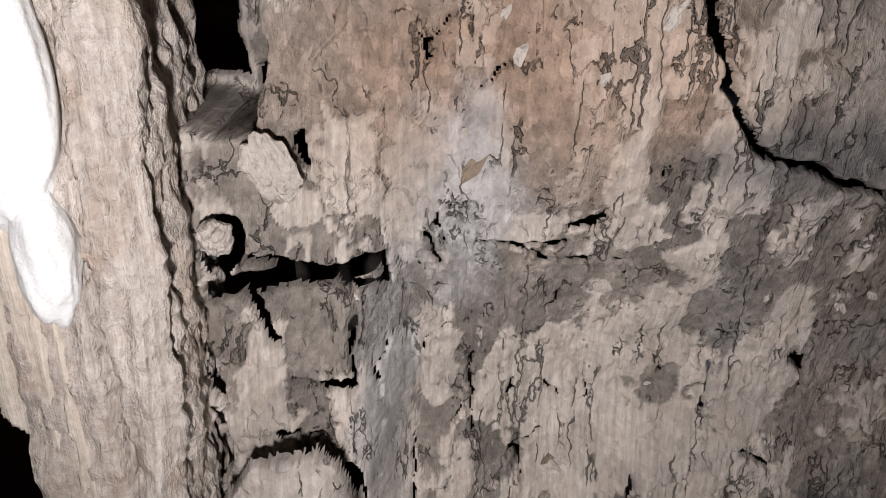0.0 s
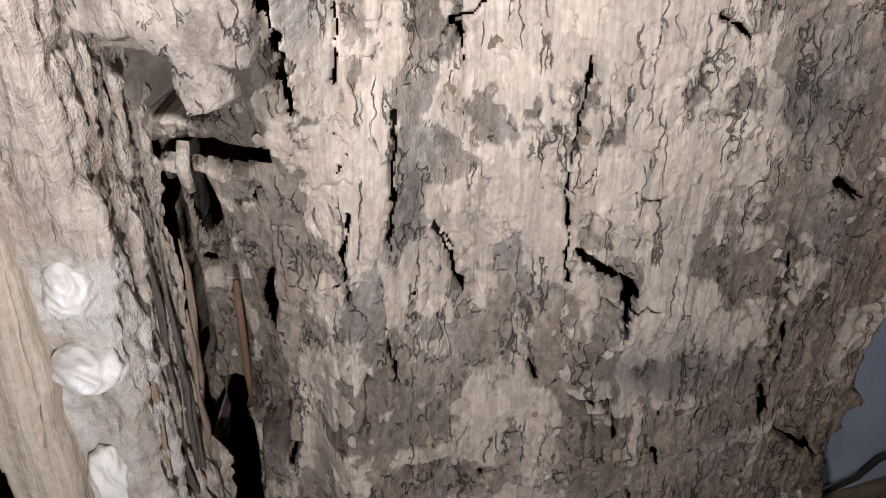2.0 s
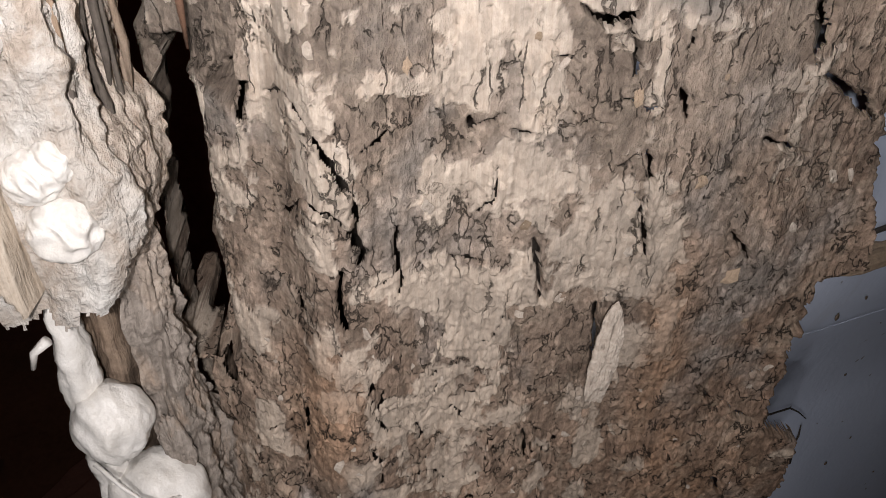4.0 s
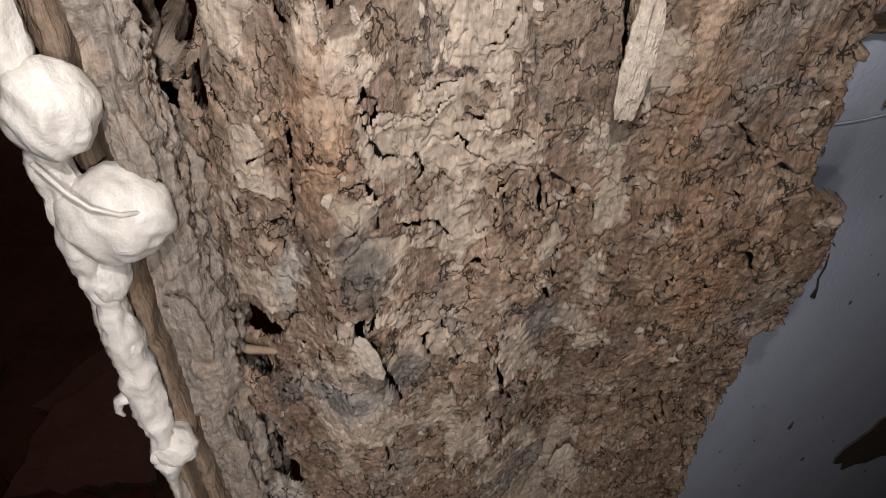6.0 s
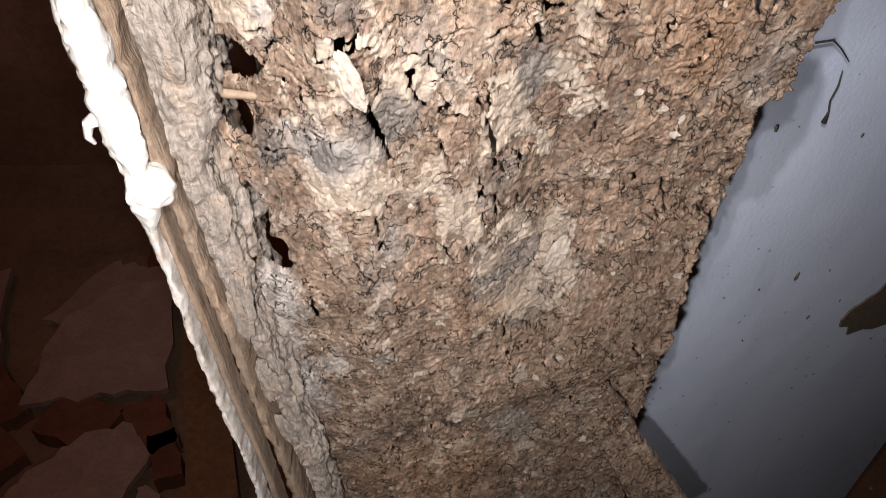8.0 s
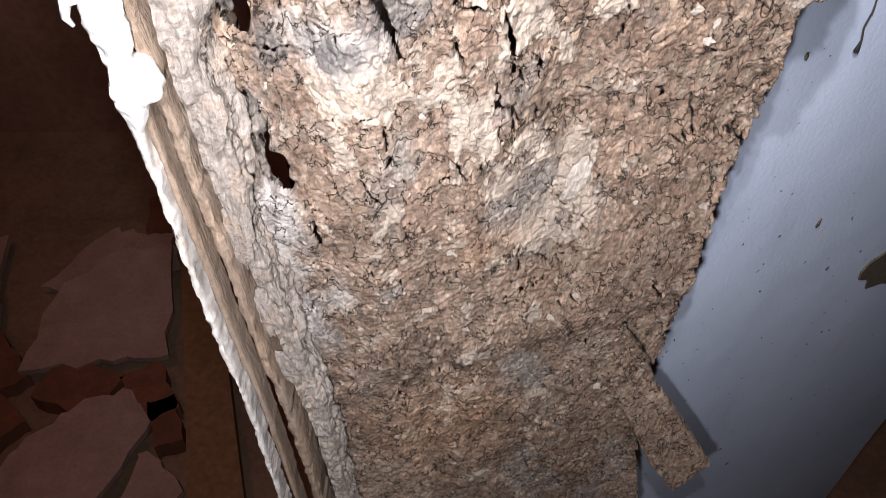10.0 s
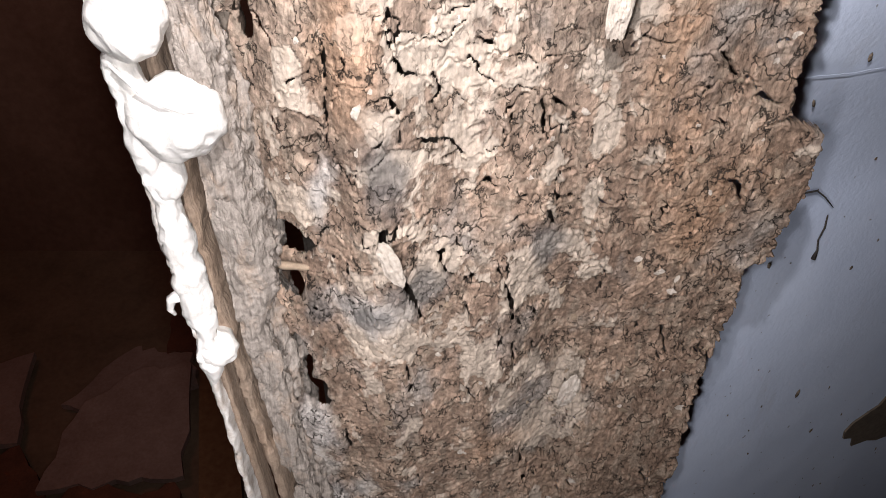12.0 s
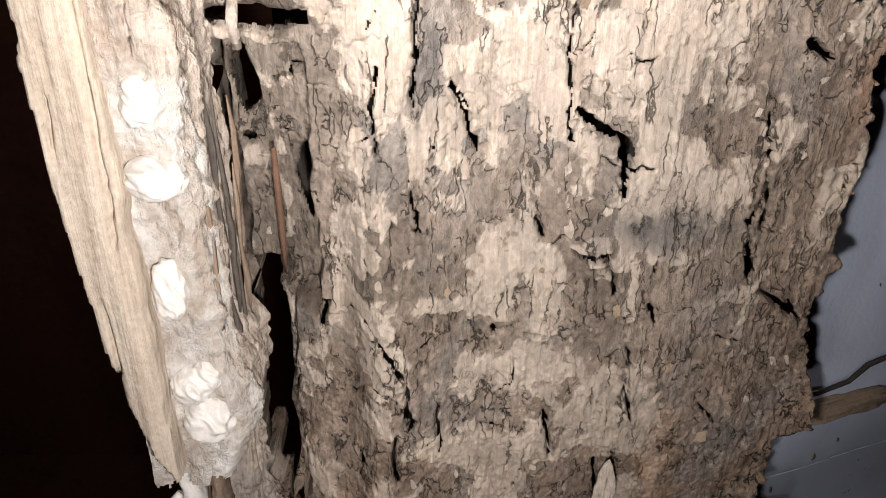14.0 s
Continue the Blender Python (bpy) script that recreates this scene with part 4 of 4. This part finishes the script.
for k, (x, z, rx, rz, y, ry) in enumerate((
        (-0.0555, 1.2772, 0.0042, 0.0055, 0.124, 0.005), (-0.0555, 1.2588, 0.0062, 0.0045, 0.124, 0.006), (-0.0570, 1.2279, 0.0035, 0.0075, 0.125, 0.004),
        (-0.0560, 1.1965, 0.0048, 0.0045, 0.127, 0.005), (-0.0520, 1.1990, 0.0035, 0.0040, 0.128, 0.004), (-0.0530, 1.1847, 0.0060, 0.0058, 0.127, 0.006),
        (-0.0625, 1.1160, 0.0096, 0.0115, 0.143, 0.010), (-0.0560, 1.0855, 0.0128, 0.0122, 0.145, 0.011),
        (-0.0640, 1.0640, 0.0068, 0.0095, 0.147, 0.007), (-0.0645, 1.0390, 0.0056, 0.0085, 0.147, 0.006), (-0.0655, 1.0180, 0.0046, 0.0100, 0.147, 0.005),
        (-0.0620, 0.9900, 0.0070, 0.0072, 0.147, 0.007), (-0.0690, 1.428, 0.0095, 0.024, 0.121, 0.006), (-0.0650, 1.400, 0.0050, 0.012, 0.121, 0.005))):
    low = k < 6
    rx, rz = (rx * 0.72, rz * 0.8) if k in (8, 9, 10) else (rx, rz)
    blob("blob", x, y + 0.0030 * low, z, rx * (1 + 0.1 * low), ry, rz * (1 + 0.1 * low), k + 1, 0.15 if k in (6, 7) else 0.30 if low else 0.14)
# The bead that joins the blobs.
zs = np.arange(0.968, 1.170, 0.0011)
ang = np.linspace(0, 2 * math.pi, 25)
A, V = np.meshgrid(ang, zs)
r = 0.0046 + 0.0012 * fbm(V / 0.014, V * 0 + 2, 401, 3) + 0.0018 * fbm(V / 0.010, np.cos(A) * 2.5, 402, 4, 0.55) + 0.0007 * fbm(V / 0.003, np.sin(A) * 4, 403, 2)
r = r * smooth(0.966, 0.985, V) * (0.55 + 0.45 * smooth(1.165, 1.12, V))
middle = np.interp(V, (0.968, 1.0, 1.10, 1.17), (-0.0660, -0.0640, -0.0675, -0.0685)) + 0.0012 * fbm(V / 0.015, V * 0, 404, 3)
sheet("bead", middle + r * np.cos(A), 0.1455 - 1.2 * r * np.sin(A), V, FOAM, foam)
rope("foam_thread", [(-0.0680, 0.138, 1.1050), (-0.0610, 0.135, 1.0990), (-0.0560, 0.133, 1.0965), (-0.0510, 0.135, 1.0930), (-0.0455, 0.142, 1.0890)], [0.0007, 0.0006, 0.0005, 0.0006, 0.0009], FOAM, foam)
rope("foam_hook", [(-0.0690, 0.144, 1.0180), (-0.0722, 0.143, 1.0165), (-0.0735, 0.143, 1.0120), (-0.0722, 0.143, 1.0095)], [0.0026, 0.0018, 0.0012, 0.0006], FOAM, foam)
rope("foam_hook", [(-0.0690, 0.138, 1.1480), (-0.0725, 0.137, 1.1450), (-0.0740, 0.137, 1.1400)], [0.0014, 0.0010, 0.0006], FOAM, foam)


# ---- flakes and splinters on the frame ----
rng = random.Random(31)


def flake_mesh(name, rx, rz, thick, curl, seed, rings=4, sectors=16, ragged=0.30):
    """A torn, slightly curled chip that faces the viewer, with its middle at the origin."""
    rng = random.Random(seed)
    off = Vector((rng.uniform(-50, 50), rng.uniform(-50, 50), 0))
    shape = []
    for s in range(sectors):
        a = 2 * math.pi * s / sectors
        d = Vector((math.cos(a), math.sin(a), 0))
        shape.append(1 + ragged * (noise.noise(d * 1.3 + off) + 0.8 * noise.noise(d * 4.1 - off) + 0.2 * noise.noise(d * 11 + off)))
    bm = bmesh.new()

    def level(back):
        grid = [[bm.verts.new((0, back, 0))]]
        for k in range(1, rings + 1):
            f = k / rings
            row = []
            for s in range(sectors):
                a = 2 * math.pi * s / sectors
                x, z = math.cos(a) * f * shape[s], math.sin(a) * f * shape[s]
                lift = curl * (x * x * 0.6 + z * 0.5 * abs(z)) + thick * (0.35 * noise.noise(Vector((x * 3, z * 3, seed))) + 0.12 * noise.noise(Vector((x * 9, z * 4, seed))))
                row.append(bm.verts.new((x * rx, back * (1 - 0.6 * f ** 3) - lift, z * rz)))
            grid.append(row)
        return grid

    front, rear = level(-thick), level(0.0)
    for grid, flip in ((front, False), (rear, True)):
        for s in range(sectors):
            n = (s + 1) % sectors
            face = (grid[0][0], grid[1][s], grid[1][n])
            bm.faces.new(face[::-1] if flip else face)
            for k in range(1, rings):
                face = (grid[k][s], grid[k + 1][s], grid[k + 1][n], grid[k][n])
                bm.faces.new(face[::-1] if flip else face)
    for s in range(sectors):
        n = (s + 1) % sectors
        bm.faces.new((front[rings][s], rear[rings][s], rear[rings][n], front[rings][n]))
    bmesh.ops.recalc_face_normals(bm, faces=bm.faces)
    me = bpy.data.meshes.new(name)
    bm.to_mesh(me)
    bm.free()
    for p in me.polygons:
        p.use_smooth = False
    return me


def flake(x, y, z, rx, rz, thick=0.0012, curl=0.001, seed=1, tilt=(0, 0, 0), material=None, label=""):
    ob = link_mesh("flake", flake_mesh("flake", rx, rz, thick, curl, seed, 12, 56, 0.17), material or CHIP, frame_board, label)
    ob.matrix_basis = pose(x, y, z, *tilt)
    return ob


def torn_piece(name, outline, front, thick, material, label, seed, curl=0.0, ragged=0.0012, mud_share=0.15, skin=1.0):
    """A torn plate with a fibrous face, a ragged outline and its edge turned back."""
    xs, zs = [q[0] for q in outline], [q[1] for q in outline]
    x, z = np.meshgrid(np.arange(min(xs) - 0.003, max(xs) + 0.003, 0.0004), np.arange(min(zs) - 0.003, max(zs) + 0.003, 0.0004))
    u = x + ragged * fbm(x / 0.005, z / 0.005, seed, 4, 0.65)
    v = z + ragged * fbm(x / 0.005, z / 0.005, seed + 1, 4, 0.65)
    d, inside = np.full(x.shape, 9.0), np.zeros(x.shape, bool)
    for (ax, az), (bx, bz) in zip(outline, outline[1:] + outline[:1]):
        f = np.clip(((u - ax) * (bx - ax) + (v - az) * (bz - az)) / ((bx - ax) ** 2 + (bz - az) ** 2), 0, 1)
        d = np.minimum(d, np.hypot(u - ax - f * (bx - ax), v - az - f * (bz - az)))
        inside ^= ((az > v) != (bz > v)) & (u < (bx - ax) * (v - az) / (bz - az + 1e-12) + ax)
    d = np.where(inside, d, -d)
    cx, cz = sum(xs) / len(xs), sum(zs) / len(zs)
    y = front(x, z) - 0.0010 * fbm(x / 0.006, z / 0.012, seed + 2, 4, 0.6) - 0.0005 * fbm(x / 0.0016, z / 0.009, seed + 3, 3) + curl * ((x - cx) ** 2 + 0.5 * (z - cz) ** 2)
    y = y + thick * np.clip(-d / 0.0008, 0, 1)
    tones = {"mud": 0 * x + mud_share, "pale": skin * smooth(-0.35, 0.1, fbm(x / 0.012, z / 0.02, seed + 4, 4)), "tone": 0.5 + 0.4 * fbm(x / 0.004, z / 0.006, seed + 5, 3), "dark_patch": 0 * x, "rust": 0 * x, "lime": 0 * x + 0.25 * skin}
    return sheet(name, x, y, z, material, frame_board, d > -0.0009, label, tones)


torn_piece("flake", [(-0.0540, 1.3299), (-0.0456, 1.3385), (-0.0389, 1.3489), (-0.0250, 1.3513), (-0.0216, 1.3468), (-0.0195, 1.3387), (-0.0177, 1.3212), (-0.0191, 1.3170), (-0.0245, 1.3191), (-0.0224, 1.3118), (-0.0307, 1.3097), (-0.0321, 1.3205), (-0.0384, 1.3250), (-0.0420, 1.3237), (-0.0475, 1.3247)], lambda x, z: 0.131 + 0.25 * np.maximum(0, x + 0.030) - 0.10 * (z - 1.33), 0.004, CRUST, "broad pale torn flake curling off the wood", 601, 8.0)
flake(-0.044, 0.144, 1.3945, 0.0036, 0.0038, 0.0028, 0.000, 13, (0, 0, 0))
flake(-0.034, 0.152, 1.406, 0.0050, 0.0078, 0.0022, 0.001, 15, (0, -28, 10))
flake(0.002, 0.1525, 1.024, 0.0034, 0.0110, 0.0014, 0.0006, 17, (4, -16, 4), None, "pale torn flake")
flake(0.0785, 0.196, 0.909, 0.0045, 0.0125, 0.0014, 0.001, 19, (3, 10, 2))
flake(0.0700, 0.165, 1.118, 0.0042, 0.0190, 0.0018, 0.001, 21, (0, 3, 0))

rope("stick", [(-0.0400, 0.186, 1.2450), (-0.0396, 0.185, 1.2300), (-0.0398, 0.186, 1.2120), (-0.0400, 0.187, 1.2000)], [0.0009, 0.0013, 0.0011, 0.0004], RUST, frame_board, 6, "rust brown upright stick")
for k, (x, y, z, rx, rz) in enumerate(((-0.0495, 0.149, 1.100, 0.0045, 0.0120), (-0.0480, 0.150, 1.040, 0.0050, 0.0140), (-0.0475, 0.157, 0.968, 0.0050, 0.0130), (-0.0480, 0.158, 0.920, 0.0055, 0.0200), (-0.0460, 0.160, 0.870, 0.0050, 0.0150), (-0.0440, 0.161, 0.830, 0.0055, 0.0130))):
    ob = link_mesh("scab", flake_mesh("scab", rx, rz, 0.0022, 0.0005, 300 + k, 8, 36, 0.3), GREY_RIB, lower_rib)
    ob.matrix_basis = pose(x, y - 0.0005, z, rng.uniform(-3, 3), rng.uniform(-12, 12), rng.uniform(-6, 6))

# Sticks left across the eaten pockets, and the long splinter low down.
rope("stick", [(-0.0480, 0.176, 1.0065), (-0.040, 0.172, 1.0070), (-0.032, 0.172, 1.0062), (-0.022, 0.175, 1.0055)], [0.0012, 0.0017, 0.0014, 0.0006], MUD_CHIP, frame_board, 6)
rope("stick", [(-0.0430, 0.168, 1.2925), (-0.0434, 0.166, 1.2870), (-0.0430, 0.168, 1.2800)], [0.0016, 0.0019, 0.0014], CHIP, frame_board, 6)
rope("stick", [(-0.0460, 0.150, 1.3480), (-0.0440, 0.146, 1.3390), (-0.0470, 0.150, 1.3260)], [0.0012, 0.0020, 0.0008], CHIP, frame_board, 6)
rope("stick", [(-0.0480, 0.168, 0.8300), (-0.0440, 0.166, 0.8120), (-0.0380, 0.170, 0.7900)], [0.0008, 0.0018, 0.0006], CHIP, frame_board, 6)
torn_piece("splinter", [(0.1200, 0.752), (0.1495, 0.7361), (0.175, 0.694), (0.1969, 0.6567), (0.1867, 0.6387), (0.1794, 0.6261), (0.1570, 0.6616), (0.1393, 0.7002)],
           lambda x, z: 0.2095 - 0.08 * np.maximum(0, 0.74 - z), 0.006, CRUST, "broad mud brown splinter standing off the edge", 611, mud_share=1.0, skin=0.0)

# Loose chips over the whole face.
rng = random.Random(11)
CHIPS = [[flake_mesh("flake", 1, 1, 0.45, 0.5, 100 + k, 2, 9, 0.6) for k in range(8)] for _ in range(2)]
for k, stock in enumerate(CHIPS):
    for me in stock:
        me.materials.append((CHIP, MUD_CHIP)[k])
step_rows, step_cols = Z.shape
count = 0
while count < 270:
    i, j = rng.randrange(6, step_rows - 6), rng.randrange(30, step_cols - 60)
    if Z[i, j] < 0.66 or rim[i, j] < 0.004 or depth[i, j] > 0.212 or np.ptp(depth[i - 5:i + 6:5, j - 5:j + 6:5]) > 0.004:
        continue
    kind = 0 if rng.random() < (0.7 if Z[i, j] > 1.05 else 0.45) else 1
    r = rng.uniform(0.0007, 0.0019) * (1.5 if rng.random() < 0.12 else 1.0)
    ob = new("flake", CHIPS[kind][rng.randrange(8)])
    ob.parent = frame_board
    ob.matrix_basis = pose(X[i, j], depth[i, j] + 0.0002, Z[i, j], rng.uniform(-14, 14), rng.uniform(-40, 40), rng.uniform(-14, 14)) @ Matrix.Diagonal((r * rng.uniform(0.6, 1.0), r * 0.8, r * rng.uniform(1.0, 1.9), 1))
    count += 1

# ---- on and before the pale wall ----
shard = thing("mud_shard", "brown mud caked wood shard between frame and wall", "wood shard")
bm = bmesh.new()
bmesh.ops.create_icosphere(bm, subdivisions=5, radius=1)
for v in bm.verts:
    p = v.co.copy()
    k = 1 + 0.25 * noise.noise(p * 2.2) + 0.10 * noise.noise(p * 7) + 0.05 * noise.noise(p * 15)
    x = 0.186 + 0.046 * p.x * k
    v.co = on_wall(x, 0.001 + 0.007 * p.y * k, 1.0850 - 0.10 * (x - 0.186) + (0.0050 + 0.0030 * p.x) * p.z * k)
part("shard", bm, MUD_CHIP, shard)
rope("root", [on_wall(x, 0.004, z) for x, z in ((0.150, 1.1030), (0.172, 1.1000), (0.190, 1.1010), (0.200, 1.1075), (0.212, 1.1085), (0.230, 1.1010), (0.25, 1.097))], [0.0012, 0.0011, 0.0012, 0.0014, 0.0012, 0.0010, 0.0006], HAIR, shard, 6, "dark curling root")

fibre = thing("hanging_fibre", "thin dark root fibre curling on the pale wall", "root fibre")
rope("fibre", [on_wall(x, 0.0012, z) for x, z in ((0.200, 0.948), (0.214, 0.945), (0.227, 0.943), (0.236, 0.935), (0.245, 0.925))], [0.0007, 0.0006, 0.0006, 0.0005, 0.0003], HAIR, fibre, 6)
rope("fibre", [on_wall(x, 0.0012, z) for x, z in ((0.2430, 0.9200), (0.2445, 0.9100), (0.2430, 0.9010), (0.2455, 0.8930), (0.2450, 0.8860))], [0.0004, 0.0006, 0.0005, 0.0006, 0.0016], HAIR, fibre, 6)

stain = thing("mud_patch", "dark dried mud patch stuck to the pale wall", "mud patch")
bm = slab([(0.0, 0.010), (0.035, 0.040), (0.110, 0.050), (0.150, 0.020), (0.120, -0.050), (0.060, -0.030), (0.020, -0.020)], 0.0015, 3, 0.004, 8)
ob = part("patch", bm, STAIN, stain, soft=False)
ob.matrix_basis = Matrix.Translation(on_wall(0.360, 0.0, 0.640)) @ Matrix.Rotation(WALL_TURN, 4, "Z") @ Matrix.Rotation(math.pi / 2, 4, "X")

seam = thing("wall_seam", "fine raised paint seam across the pale wall", "paint seam")
rope("seam", [on_wall(0.150 + 0.02 * k, 0.0002, 1.040 - 0.0024 * k + 0.0008 * math.sin(k * 2.1)) for k in range(12)], [0.0002] * 12, WALL, seam, 6)

bm = bmesh.new()
for k in range(230):
    x, z = 0.135 + 0.55 * rng.random() ** 1.4, rng.uniform(0.15, 1.30)
    r = rng.uniform(0.0004, 0.0011) * (2.2 if rng.random() < 0.10 else 1)
    made = bmesh.ops.create_icosphere(bm, subdivisions=1, radius=1)["verts"]
    m = Matrix.Translation(on_wall(x, 0.0002, z)) @ Matrix.Rotation(WALL_TURN, 4, "Z") @ Matrix.Rotation(rng.uniform(-0.6, 0.6), 4, "Y") @ Matrix.Diagonal((r * rng.uniform(0.6, 1.2), r * 0.4, r * rng.uniform(1, 3.0), 1))
    for v in made:
        v.co = m @ (v.co * rng.uniform(0.8, 1.2))
tagged(part("wall_dirt", bm, STAIN, None, "small dark dirt specks on the pale wall"), category="dirt", kind="stuff")


# ---- rubble on the floor of the room ----
def broken_board(points, base, tilt, seed, material, name, label, category, thick=0.018, ragged=0.012):
    cx, cy = sum(p[0] for p in points) / len(points), sum(p[1] for p in points) / len(points)
    points = [(x, y) for x, y in points]
    bm = slab([(x - cx, y - cy) for x, y in points], thick, 4, ragged, seed)
    ob = part(name, bm, material, None, label, soft=False)
    tagged(ob, category=category, group="rubble on the floor")
    ob.matrix_world = pose(cx, cy, FLOOR_Z + base, *tilt)
    return ob


PINK = "dull pinkish broken board lying on the rubble"
broken_board([(-0.90, 0.98), (-0.87, 1.23), (-0.76, 1.34), (-0.64, 1.36), (-0.58, 1.03), (-0.70, 1.01)], 0.046, (3, 2, 0), 3, BOARD, "broken_board", PINK, "board")
broken_board([(-0.95, 1.25), (-0.82, 1.45), (-0.74, 1.43), (-0.67, 1.46), (-0.62, 1.32), (-0.84, 1.22)], 0.016, (0, 0, 0), 7, BOARD, "broken_board", PINK, "board")
broken_board([(-0.84, 0.77), (-0.77, 0.87), (-0.66, 0.94), (-0.58, 0.87), (-0.65, 0.66), (-0.89, 0.64)], 0.046, (-3, 4, 0), 4, BOARD, "broken_board", PINK, "board")
broken_board([(-0.58, 0.77), (-0.56, 0.78), (-0.49, 0.72), (-0.44, 0.60), (-0.62, 0.58)], 0.040, (2, -6, 0), 6, BOARD, "broken_board", PINK, "board")
broken_board([(-1.30, 1.35), (-1.08, 1.42), (-1.00, 1.12), (-1.25, 1.05)], 0.020, (0, -4, 0), 8, BOARD, "broken_board", PINK, "board")
broken_board([(-0.62, 1.36), (-0.51, 1.26), (-0.33, 0.60), (-0.44, 0.58)], 0.010, (0, 0, 0), 12, TIMBER, "timber_plank", "brown timber plank lying beside the rubble", "plank", 0.045, 0.002)
for k, (x, y, w, l, h, a) in enumerate(((-0.76, 0.95, 0.12, 0.16, 0.05, 70), (-0.60, 0.93, 0.09, 0.14, 0.05, 30), (-0.55, 0.86, 0.06, 0.12, 0.05, 20), (-0.98, 1.02, 0.10, 0.18, 0.04, 40), (-0.70, 1.50, 0.08, 0.14, 0.04, 10), (-0.93, 0.88, 0.08, 0.14, 0.04, 50))):
    ob = broken_board([(x - w / 2, y - l / 2), (x + w / 2, y - l / 2), (x + w / 2, y + l / 2), (x - w / 2, y + l / 2)], 0.0, (0, 0, a), 30 + k, BRICK, "brick_rubble", "dull red broken brick on the floor", "brick", h, 0.006)
